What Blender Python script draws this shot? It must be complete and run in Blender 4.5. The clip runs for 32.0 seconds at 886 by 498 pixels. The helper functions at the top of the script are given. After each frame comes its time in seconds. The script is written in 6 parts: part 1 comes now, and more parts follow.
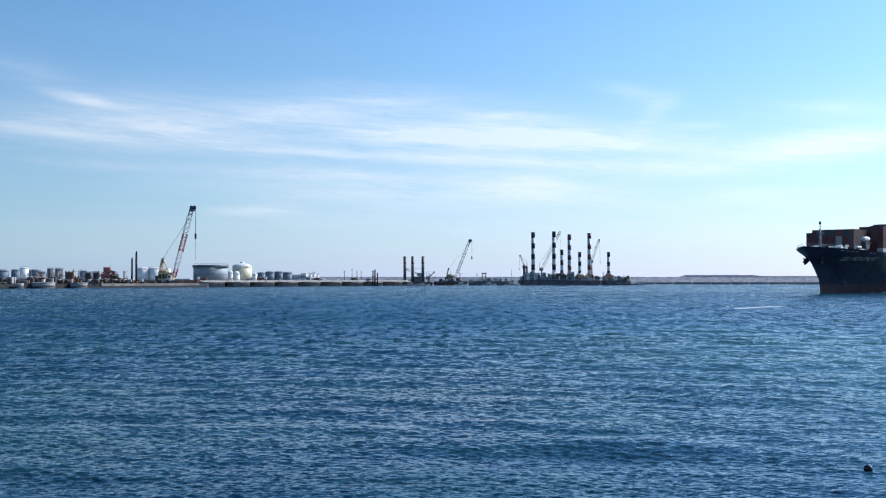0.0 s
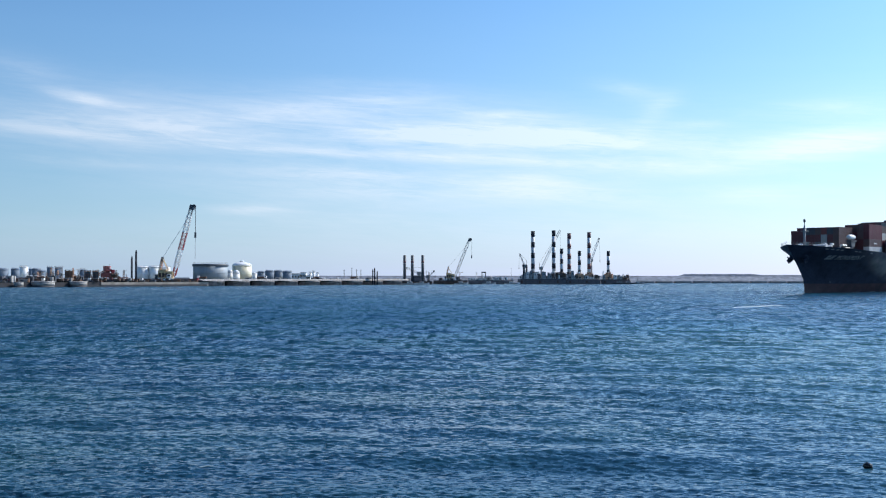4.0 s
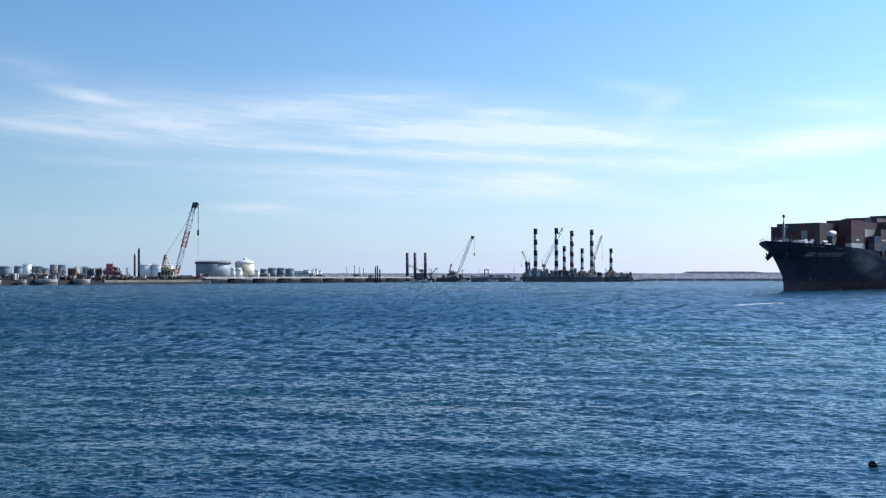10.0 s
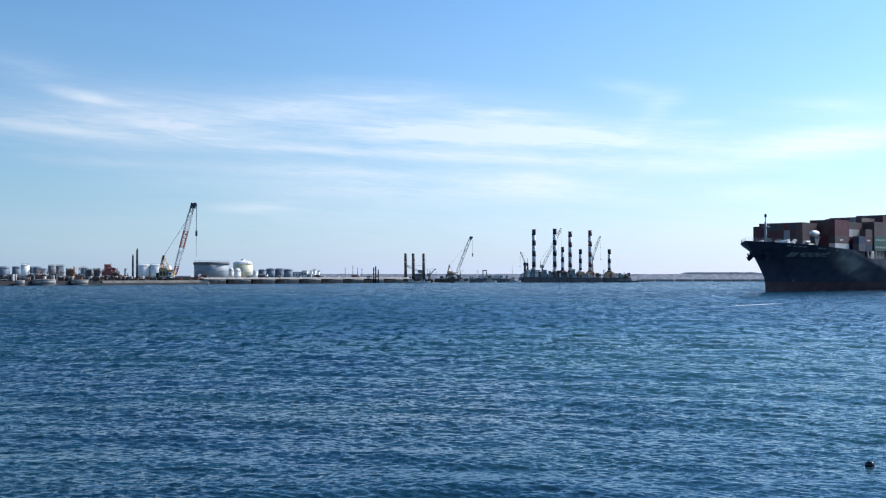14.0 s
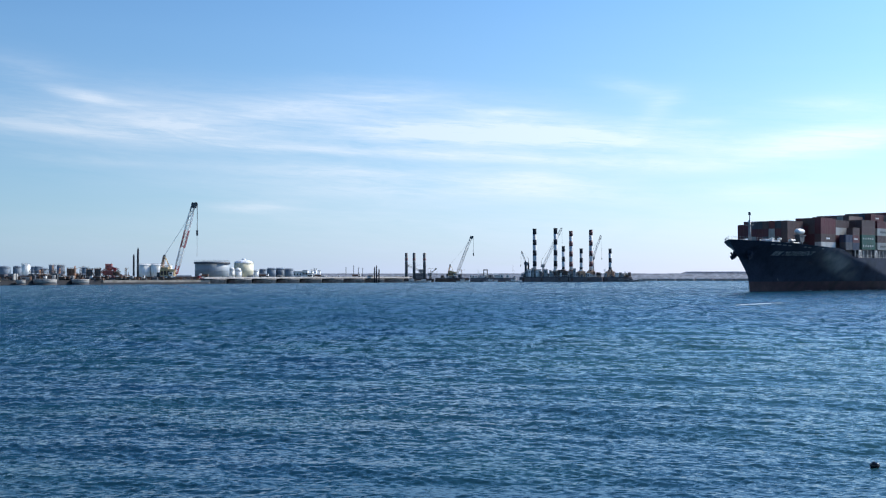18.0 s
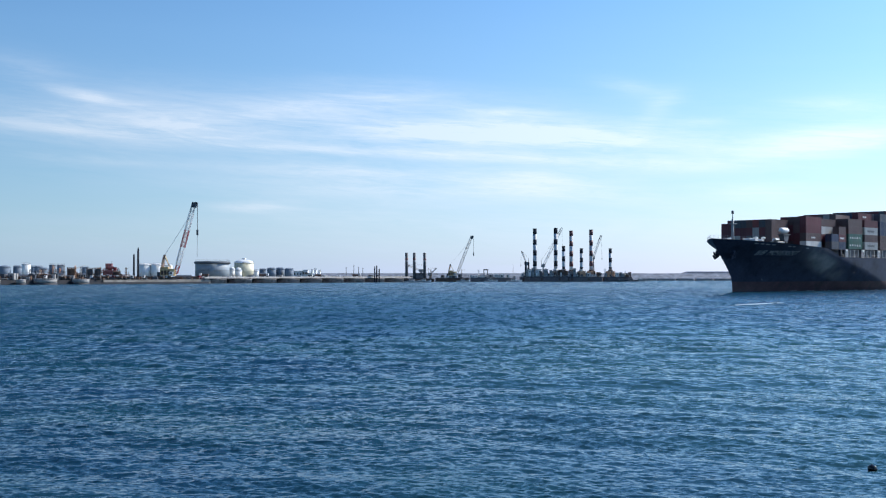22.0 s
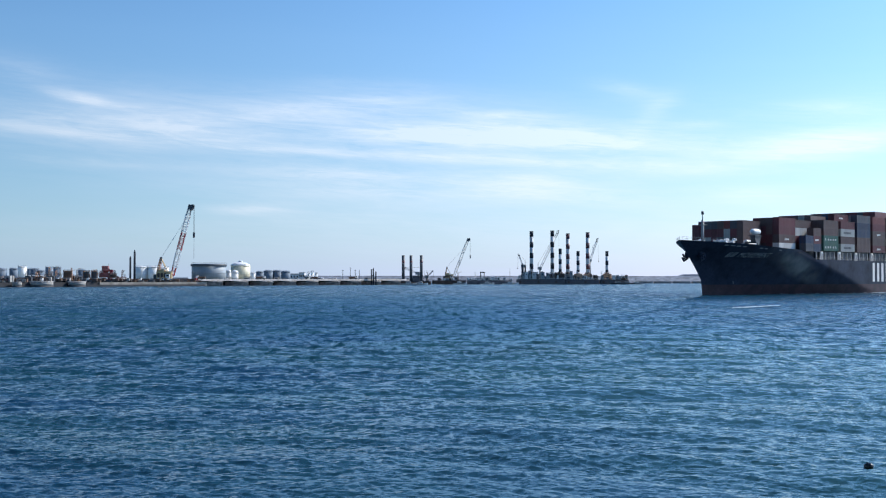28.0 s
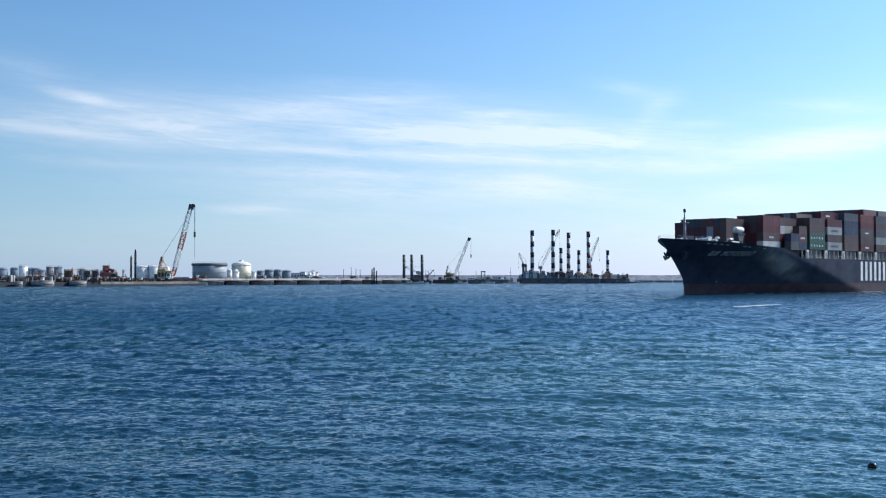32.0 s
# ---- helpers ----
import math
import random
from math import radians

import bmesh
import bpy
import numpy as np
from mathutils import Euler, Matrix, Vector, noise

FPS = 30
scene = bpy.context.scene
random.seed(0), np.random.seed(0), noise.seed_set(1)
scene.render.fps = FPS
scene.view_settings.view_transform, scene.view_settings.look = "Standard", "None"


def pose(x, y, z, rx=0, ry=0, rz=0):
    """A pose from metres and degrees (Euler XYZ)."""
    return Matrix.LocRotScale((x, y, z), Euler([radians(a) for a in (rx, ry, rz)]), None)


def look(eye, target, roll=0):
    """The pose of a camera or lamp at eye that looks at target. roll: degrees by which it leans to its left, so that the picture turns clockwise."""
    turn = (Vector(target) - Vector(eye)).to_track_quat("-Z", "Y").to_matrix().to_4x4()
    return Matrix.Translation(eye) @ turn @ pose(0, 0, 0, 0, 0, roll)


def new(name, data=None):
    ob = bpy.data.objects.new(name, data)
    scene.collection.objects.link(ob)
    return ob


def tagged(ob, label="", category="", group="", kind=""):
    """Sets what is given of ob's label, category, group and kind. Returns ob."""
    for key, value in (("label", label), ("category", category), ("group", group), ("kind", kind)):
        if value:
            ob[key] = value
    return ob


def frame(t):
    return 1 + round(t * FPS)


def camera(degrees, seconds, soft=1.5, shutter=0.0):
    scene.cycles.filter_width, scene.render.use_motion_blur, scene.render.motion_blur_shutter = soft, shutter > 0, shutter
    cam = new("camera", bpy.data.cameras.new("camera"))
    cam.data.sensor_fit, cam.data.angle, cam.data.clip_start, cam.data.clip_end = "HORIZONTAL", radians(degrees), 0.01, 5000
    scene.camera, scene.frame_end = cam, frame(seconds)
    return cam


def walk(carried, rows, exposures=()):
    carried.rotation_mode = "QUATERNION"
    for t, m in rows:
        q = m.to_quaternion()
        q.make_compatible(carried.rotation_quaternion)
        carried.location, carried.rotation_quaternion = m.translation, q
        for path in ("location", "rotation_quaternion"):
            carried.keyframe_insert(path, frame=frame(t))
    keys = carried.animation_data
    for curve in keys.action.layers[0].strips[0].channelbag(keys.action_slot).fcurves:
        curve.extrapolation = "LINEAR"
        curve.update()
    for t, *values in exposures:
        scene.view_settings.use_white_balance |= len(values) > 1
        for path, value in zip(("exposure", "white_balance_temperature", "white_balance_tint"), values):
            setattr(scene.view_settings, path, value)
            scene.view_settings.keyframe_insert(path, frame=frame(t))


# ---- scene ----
EYE = (0.0, 0.0, 5.8)
cam = camera(42.82, 32.0, soft=1.2)
walk(cam, [
    (0, look(EYE, (-1.54, 2000.0, 58.36), -0.002)),
    (0.5, look(EYE, (-1.34, 2000.0, 58.33), -0.002)),
    (1, look(EYE, (-0.87, 2000.0, 58.24), -0.002)),
    (1.5, look(EYE, (0.01, 2000.0, 58.04), 0.019)),
    (2, look(EYE, (0.91, 2000.0, 57.30), 0.029)),
    (2.5, look(EYE, (1.18, 2000.0, 56.71), 0.015)),
    (3, look(EYE, (0.47, 2000.0, 56.37), -0.011)),
    (3.5, look(EYE, (0.00, 2000.0, 56.54), 0.003)),
    (5.5, look(EYE, (-4.59, 2000.0, 53.68), 0.024)),
    (6, look(EYE, (-4.59, 2000.0, 52.44), 0.023)),
    (6.5, look(EYE, (-4.60, 2000.0, 52.38), 0.012)),
    (7, look(EYE, (-4.35, 2000.0, 53.03), -0.009)),
    (7.5, look(EYE, (-3.54, 2000.0, 52.82), 0.005)),
    (8, look(EYE, (-3.12, 2000.0, 52.33), 0.003)),
    (8.5, look(EYE, (-3.06, 2000.0, 52.19), 0.004)),
    (9, look(EYE, (-3.37, 2000.0, 52.16), 0.013)),
    (9.5, look(EYE, (-4.60, 2000.0, 52.16), 0.002)),
    (10, look(EYE, (-5.82, 2000.0, 52.11), -0.005)),
    (10.5, look(EYE, (-5.85, 2000.0, 52.18), -0.003)),
    (11, look(EYE, (-4.99, 2000.0, 52.19), 0.003)),
    (11.5, look(EYE, (-4.62, 2000.0, 52.16), 0.013)),
    (12, look(EYE, (-4.57, 2000.0, 52.24), 0.001)),
    (12.5, look(EYE, (-4.24, 2000.0, 52.54), -0.005)),
    (13, look(EYE, (-3.25, 2000.0, 52.91), 0.009)),
    (13.5, look(EYE, (-2.58, 2000.0, 53.03), 0.013)),
    (14, look(EYE, (-2.89, 2000.0, 53.31), 0.011)),
    (14.5, look(EYE, (-3.07, 2000.0, 52.72), -0.023)),
    (16.5, look(EYE, (-3.62, 2000.0, 52.06), -0.004)),
    (17, look(EYE, (-4.27, 2000.0, 52.23), -0.003)),
    (17.5, look(EYE, (-4.41, 2000.0, 52.38), -0.012)),
    (18, look(EYE, (-4.24, 2000.0, 52.29), -0.014)),
    (18.5, look(EYE, (-3.37, 2000.0, 52.09), 0.006)),
    (19, look(EYE, (-3.01, 2000.0, 51.68), -0.003)),
    (19.5, look(EYE, (-2.89, 2000.0, 51.05), -0.002)),
    (20, look(EYE, (-3.03, 2000.0, 50.72), 0.008)),
    (20.5, look(EYE, (-3.46, 2000.0, 50.73), -0.010)),
    (21, look(EYE, (-4.32, 2000.0, 50.77), -0.006)),
    (21.5, look(EYE, (-4.60, 2000.0, 51.15), 0.001)),
    (22, look(EYE, (-4.60, 2000.0, 51.91), 0.012)),
    (22.5, look(EYE, (-4.60, 2000.0, 52.19), 0.004)),
    (23, look(EYE, (-4.38, 2000.0, 52.37), -0.003)),
    (23.5, look(EYE, (-3.62, 2000.0, 53.00), -0.003)),
    (24, look(EYE, (-3.20, 2000.0, 53.58), 0.007)),
    (24.5, look(EYE, (-3.23, 2000.0, 53.78), -0.004)),
    (25, look(EYE, (-3.12, 2000.0, 53.71), 0.014)),
    (25.5, look(EYE, (-3.06, 2000.0, 53.68), 0.024)),
    (27.5, look(EYE, (-1.53, 2000.0, 55.23), 0.024)),
    (28, look(EYE, (1.27, 2000.0, 56.56), 0.041)),
    (28.5, look(EYE, (2.69, 2000.0, 57.48), 0.063)),
    (29, look(EYE, (2.61, 2000.0, 57.59), 0.054)),
    (29.5, look(EYE, (2.91, 2000.0, 57.29), 0.038)),
    (30, look(EYE, (2.82, 2000.0, 56.88), 0.007)),
    (30.5, look(EYE, (1.90, 2000.0, 56.56), -0.000)),
    (31, look(EYE, (0.95, 2000.0, 56.02), 0.016)),
    (31.5, look(EYE, (0.19, 2000.0, 55.45), 0.006)),
    (32, look(EYE, (-0.00, 2000.0, 55.30), 0.000)),
])

# ---- world, sun ----
SUN_AZ, SUN_EL = 65.0, 38.0        # degrees clockwise from +y, and up
sun_dir = Vector((math.sin(radians(SUN_AZ)) * math.cos(radians(SUN_EL)), math.cos(radians(SUN_AZ)) * math.cos(radians(SUN_EL)), math.sin(radians(SUN_EL))))


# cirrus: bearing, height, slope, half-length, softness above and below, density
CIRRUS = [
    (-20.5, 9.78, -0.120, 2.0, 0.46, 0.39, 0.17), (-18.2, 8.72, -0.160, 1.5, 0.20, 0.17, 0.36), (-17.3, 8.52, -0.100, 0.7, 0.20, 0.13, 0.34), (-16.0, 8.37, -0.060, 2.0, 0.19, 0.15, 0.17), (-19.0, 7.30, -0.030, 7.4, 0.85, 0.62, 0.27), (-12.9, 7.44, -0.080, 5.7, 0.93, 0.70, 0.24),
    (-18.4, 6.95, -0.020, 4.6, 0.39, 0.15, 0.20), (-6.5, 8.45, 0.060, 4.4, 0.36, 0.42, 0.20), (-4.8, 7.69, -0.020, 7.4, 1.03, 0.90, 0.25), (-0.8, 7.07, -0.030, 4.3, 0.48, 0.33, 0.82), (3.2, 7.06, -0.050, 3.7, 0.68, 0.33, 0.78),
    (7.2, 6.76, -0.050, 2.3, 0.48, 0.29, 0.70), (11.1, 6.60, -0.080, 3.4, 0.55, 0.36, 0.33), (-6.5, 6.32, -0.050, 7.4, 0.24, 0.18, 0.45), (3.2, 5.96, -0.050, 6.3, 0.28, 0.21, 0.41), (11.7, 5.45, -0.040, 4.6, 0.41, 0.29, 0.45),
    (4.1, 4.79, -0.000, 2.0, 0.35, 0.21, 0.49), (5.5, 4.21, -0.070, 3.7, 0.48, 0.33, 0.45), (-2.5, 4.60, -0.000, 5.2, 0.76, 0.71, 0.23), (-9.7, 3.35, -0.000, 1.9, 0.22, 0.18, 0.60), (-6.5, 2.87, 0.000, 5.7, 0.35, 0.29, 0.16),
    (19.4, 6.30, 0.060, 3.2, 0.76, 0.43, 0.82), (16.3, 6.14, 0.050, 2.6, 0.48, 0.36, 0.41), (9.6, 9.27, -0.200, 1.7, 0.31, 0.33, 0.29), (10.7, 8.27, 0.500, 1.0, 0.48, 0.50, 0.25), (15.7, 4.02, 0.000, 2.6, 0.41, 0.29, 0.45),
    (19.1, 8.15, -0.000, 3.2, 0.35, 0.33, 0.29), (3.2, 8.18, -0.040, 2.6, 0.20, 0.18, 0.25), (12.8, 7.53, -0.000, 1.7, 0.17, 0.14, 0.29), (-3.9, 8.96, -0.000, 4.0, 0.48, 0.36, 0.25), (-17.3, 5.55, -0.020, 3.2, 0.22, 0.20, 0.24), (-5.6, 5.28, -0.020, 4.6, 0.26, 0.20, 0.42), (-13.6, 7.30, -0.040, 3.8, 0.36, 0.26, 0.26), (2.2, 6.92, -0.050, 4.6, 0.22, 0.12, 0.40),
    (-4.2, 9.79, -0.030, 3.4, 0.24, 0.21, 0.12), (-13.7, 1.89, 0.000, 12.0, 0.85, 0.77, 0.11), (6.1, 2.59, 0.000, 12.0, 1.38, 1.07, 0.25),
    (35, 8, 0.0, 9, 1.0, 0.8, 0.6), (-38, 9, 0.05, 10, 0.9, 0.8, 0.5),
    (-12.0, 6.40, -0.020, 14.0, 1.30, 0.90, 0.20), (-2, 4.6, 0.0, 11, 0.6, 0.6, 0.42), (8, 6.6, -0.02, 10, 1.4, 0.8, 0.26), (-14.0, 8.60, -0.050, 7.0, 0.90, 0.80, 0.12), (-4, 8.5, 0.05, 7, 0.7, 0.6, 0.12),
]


def build_world():
    w = bpy.data.worlds.new("sky")
    scene.world = w
    w.use_nodes = True
    nt = w.node_tree
    nt.nodes.clear()
    N, L = nt.nodes.new, nt.links.new

    def m(op, a, b=None, c=None):
        n = N("ShaderNodeMath")
        n.operation = op
        for i, v in enumerate((a, b, c)):
            if v is None:
                continue
            if isinstance(v, (int, float)):
                n.inputs[i].default_value = v
            else:
                L(v, n.inputs[i])
        return n.outputs[0]

    sky = N("ShaderNodeTexSky")
    sky.sky_type, sky.sun_disc = "NISHITA", False
    sky.sun_elevation, sky.sun_rotation = radians(SUN_EL), radians(SUN_AZ)
    sky.air_density, sky.dust_density, sky.ozone_density, sky.altitude = 1.0, 0.35, 2.0, 5.0
    co = N("ShaderNodeTexCoord").outputs["Generated"]
    sep = N("ShaderNodeSeparateXYZ")
    L(co, sep.inputs[0])
    az = m("MULTIPLY", m("ARCTAN2", sep.outputs[0], sep.outputs[1]), 57.3)
    el = m("MULTIPLY", m("ARCSINE", sep.outputs[2]), 57.3)
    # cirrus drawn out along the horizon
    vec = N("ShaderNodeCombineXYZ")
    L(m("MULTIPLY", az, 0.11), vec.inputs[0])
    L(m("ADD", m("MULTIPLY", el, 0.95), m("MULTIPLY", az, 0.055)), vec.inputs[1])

    def fibre(scale, detail, seed, rough=0.6, dist=0.6):
        n = N("ShaderNodeTexNoise")
        n.noise_dimensions = "4D"
        n.inputs["W"].default_value = seed
        n.inputs["Scale"].default_value, n.inputs["Detail"].default_value = scale, detail
        n.inputs["Roughness"].default_value, n.inputs["Distortion"].default_value = rough, dist
        L(vec.outputs[0], n.inputs["Vector"])
        return n.outputs[0]

    coarse, fine, hair = fibre(1.0, 6, 3.1), fibre(3.0, 8, 7.7, 0.65, 1.4), fibre(8.0, 6, 1.3, 0.6, 2.0)

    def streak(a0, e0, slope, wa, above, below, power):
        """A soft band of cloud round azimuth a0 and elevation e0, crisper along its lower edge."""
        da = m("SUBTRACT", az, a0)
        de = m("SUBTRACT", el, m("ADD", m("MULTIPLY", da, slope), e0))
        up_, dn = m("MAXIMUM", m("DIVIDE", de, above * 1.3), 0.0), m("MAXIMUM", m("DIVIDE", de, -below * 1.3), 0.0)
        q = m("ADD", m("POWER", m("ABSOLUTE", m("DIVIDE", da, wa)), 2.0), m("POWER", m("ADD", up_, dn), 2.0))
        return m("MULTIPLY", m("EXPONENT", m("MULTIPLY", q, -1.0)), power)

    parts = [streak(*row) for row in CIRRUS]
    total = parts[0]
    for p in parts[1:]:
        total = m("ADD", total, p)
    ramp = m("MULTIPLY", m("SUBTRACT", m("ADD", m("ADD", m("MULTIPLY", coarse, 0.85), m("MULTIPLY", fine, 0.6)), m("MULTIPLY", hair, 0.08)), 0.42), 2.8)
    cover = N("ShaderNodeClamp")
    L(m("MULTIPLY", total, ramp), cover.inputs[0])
    side = m("MAXIMUM", m("COSINE", m("MULTIPLY", m("SUBTRACT", az, SUN_AZ), 0.01745)), 0.0)
    # thin veil over all the sky, thickest low down
    veil = m("MULTIPLY", m("EXPONENT", m("MULTIPLY", m("MAXIMUM", el, 0.0), -0.22)), m("MULTIPLY", m("ADD", m("MULTIPLY", coarse, 0.25), 0.42), m("ADD", m("MULTIPLY", side, 0.45), 1.2)))
    # the clear sky deepens with height, most of all away from the sun
    high = m("MINIMUM", m("MULTIPLY", m("MAXIMUM", m("SUBTRACT", el, 12.0), 0.0), 0.06), 1.0)
    tint = N("ShaderNodeMix")
    tint.data_type, tint.blend_type = "RGBA", "MULTIPLY"
    tint.inputs[0].default_value = 1.0
    L(sky.outputs[0], tint.inputs[6])
    deep = N("ShaderNodeMix")
    deep.data_type = "RGBA"
    L(high, deep.inputs[0])
    deep.inputs[6].default_value, deep.inputs[7].default_value = SKY_TINT, HIGH_TINT
    L(deep.outputs[2], tint.inputs[7])
    haze = N("ShaderNodeMix")
    haze.data_type = "RGBA"
    L(side, haze.inputs[0])
    haze.inputs[6].default_value, haze.inputs[7].default_value = VEIL_AWAY, VEIL
    mix0 = N("ShaderNodeMix")
    mix0.data_type = "RGBA"
    L(veil, mix0.inputs[0])
    L(tint.outputs[2], mix0.inputs[6])
    L(haze.outputs[2], mix0.inputs[7])
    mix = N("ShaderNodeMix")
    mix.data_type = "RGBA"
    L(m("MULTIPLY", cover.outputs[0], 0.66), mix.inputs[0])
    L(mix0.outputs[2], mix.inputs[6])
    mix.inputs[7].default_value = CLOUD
    # the thin high veil glows more towards the sun
    dot = N("ShaderNodeVectorMath")
    dot.operation = "DOT_PRODUCT"
    L(co, dot.inputs[0])
    dot.inputs[1].default_value = sun_dir
    halo = m("MULTIPLY", m("POWER", m("MAXIMUM", dot.outputs["Value"], 0.0), 3.0), 0.42)
    bg = N("ShaderNodeBackground")
    base = m("SUBTRACT", 0.86, m("MULTIPLY", high, 0.38))
    gain = m("ADD", 0.36, m("MULTIPLY", high, 0.78))
    # clearer air above the haze on the side away from the sun
    clear = m("MULTIPLY", m("MULTIPLY", m("MINIMUM", m("MAXIMUM", m("SUBTRACT", el, 6.0), 0.0), 9.0), 0.018), m("SUBTRACT", 1.0, side))
    low = m("SUBTRACT", 1.0, m("MULTIPLY", m("EXPONENT", m("MULTIPLY", m("MAXIMUM", el, 0.0), -0.33)), 0.07))
    L(m("MULTIPLY", m("MULTIPLY", m("ADD", clear, m("ADD", halo, m("ADD", m("MULTIPLY", side, gain), base))), low), 0.097), bg.inputs[1])
    L(mix.outputs[2], bg.inputs[0])
    out = N("ShaderNodeOutputWorld")
    L(bg.outputs[0], out.inputs[0])


SKY_TINT, HIGH_TINT = (0.82, 1.19, 1.47, 1), (0.58, 1.06, 1.5, 1)
VEIL, VEIL_AWAY = (9.6, 9.3, 11.6, 1), (5.1, 7.0, 10.95, 1)
CLOUD = (9.1, 10.0, 11.3, 1)
build_world()
scene.view_settings.exposure = 0.0
sun = new("sun", bpy.data.lights.new("sun", "SUN"))
sun.data.energy, sun.data.angle, sun.data.color = 5.0, radians(0.53), (1.0, 0.95, 0.87)
sun.matrix_world = look(sun_dir * 100, (0, 0, 0))


# ---- materials ----
def mat(name, color, rough=0.6, metal=0.0, var=0.25, scale=0.6, fine=6.0, bump=0.15, stain=None, stain_amount=0.0, vary=0.0, streaks=False, spec=0.5):
    """Paint, steel, stone: a base colour with broad stains, fine grain and relief, in metres."""
    mt = bpy.data.materials.new(name)
    mt.use_nodes = True
    nt = mt.node_tree
    N, L = nt.nodes.new, nt.links.new
    bsdf = nt.nodes["Principled BSDF"]
    co = N("ShaderNodeTexCoord").outputs["Object"]
    if streaks:
        mp = N("ShaderNodeMapping")
        mp.inputs["Scale"].default_value = (1, 1, 0.12)
        L(co, mp.inputs[0])
        co = mp.outputs[0]
    a, b = N("ShaderNodeTexNoise"), N("ShaderNodeTexNoise")
    a.inputs["Scale"].default_value, a.inputs["Detail"].default_value = scale, 5
    b.inputs["Scale"].default_value, b.inputs["Detail"].default_value = fine, 3
    L(co, a.inputs["Vector"]), L(co, b.inputs["Vector"])
    r = N("ShaderNodeMapRange")
    r.inputs["From Min"].default_value, r.inputs["From Max"].default_value = 0.3, 0.7
    r.inputs["To Min"].default_value, r.inputs["To Max"].default_value = 1 - var, 1 + var
    L(a.outputs[0], r.inputs[0])
    r2 = N("ShaderNodeMapRange")
    r2.inputs["From Min"].default_value, r2.inputs["From Max"].default_value = 0.3, 0.7
    r2.inputs["To Min"].default_value, r2.inputs["To Max"].default_value = 1 - var * 0.5, 1 + var * 0.5
    L(b.outputs[0], r2.inputs[0])
    mul = N("ShaderNodeMath")
    mul.operation = "MULTIPLY"
    L(r.outputs[0], mul.inputs[0]), L(r2.outputs[0], mul.inputs[1])
    last = mul.outputs[0]
    if vary:
        info = N("ShaderNodeObjectInfo")
        r3 = N("ShaderNodeMapRange")
        r3.inputs["To Min"].default_value, r3.inputs["To Max"].default_value = 1 - vary, 1 + vary
        L(info.outputs["Random"], r3.inputs[0])
        m2 = N("ShaderNodeMath")
        m2.operation = "MULTIPLY"
        L(last, m2.inputs[0]), L(r3.outputs[0], m2.inputs[1])
        last = m2.outputs[0]
    vm = N("ShaderNodeVectorMath")
    vm.operation = "SCALE"
    vm.inputs[0].default_value = color[:3]
    L(last, vm.inputs["Scale"])
    col = vm.outputs[0]
    if stain:
        s = N("ShaderNodeTexNoise")
        s.inputs["Scale"].default_value, s.inputs["Detail"].default_value = scale * 1.7, 7
        L(co, s.inputs["Vector"])
        sr = N("ShaderNodeMapRange")
        sr.inputs["From Min"].default_value, sr.inputs["From Max"].default_value = 0.5, 0.68
        sr.inputs["To Max"].default_value = stain_amount
        L(s.outputs[0], sr.inputs[0])
        mx = N("ShaderNodeMix")
        mx.data_type = "RGBA"
        L(sr.outputs[0], mx.inputs[0])
        L(col, mx.inputs[6])
        mx.inputs[7].default_value = (*stain, 1)
        col = mx.outputs[2]
    L(col, bsdf.inputs["Base Color"])
    bsdf.inputs["Metallic"].default_value = metal
    bsdf.inputs["Specular IOR Level"].default_value = spec
    rr = N("ShaderNodeMapRange")
    rr.inputs["To Min"].default_value, rr.inputs["To Max"].default_value = max(rough - 0.12, 0.03), min(rough + 0.12, 1)
    L(b.outputs[0], rr.inputs[0])
    L(rr.outputs[0], bsdf.inputs["Roughness"])
    if bump:
        bp = N("ShaderNodeBump")
        bp.inputs["Strength"].default_value, bp.inputs["Distance"].default_value = bump, 0.1
        L(b.outputs[0], bp.inputs["Height"])
        L(bp.outputs[0], bsdf.inputs["Normal"])
    return mt


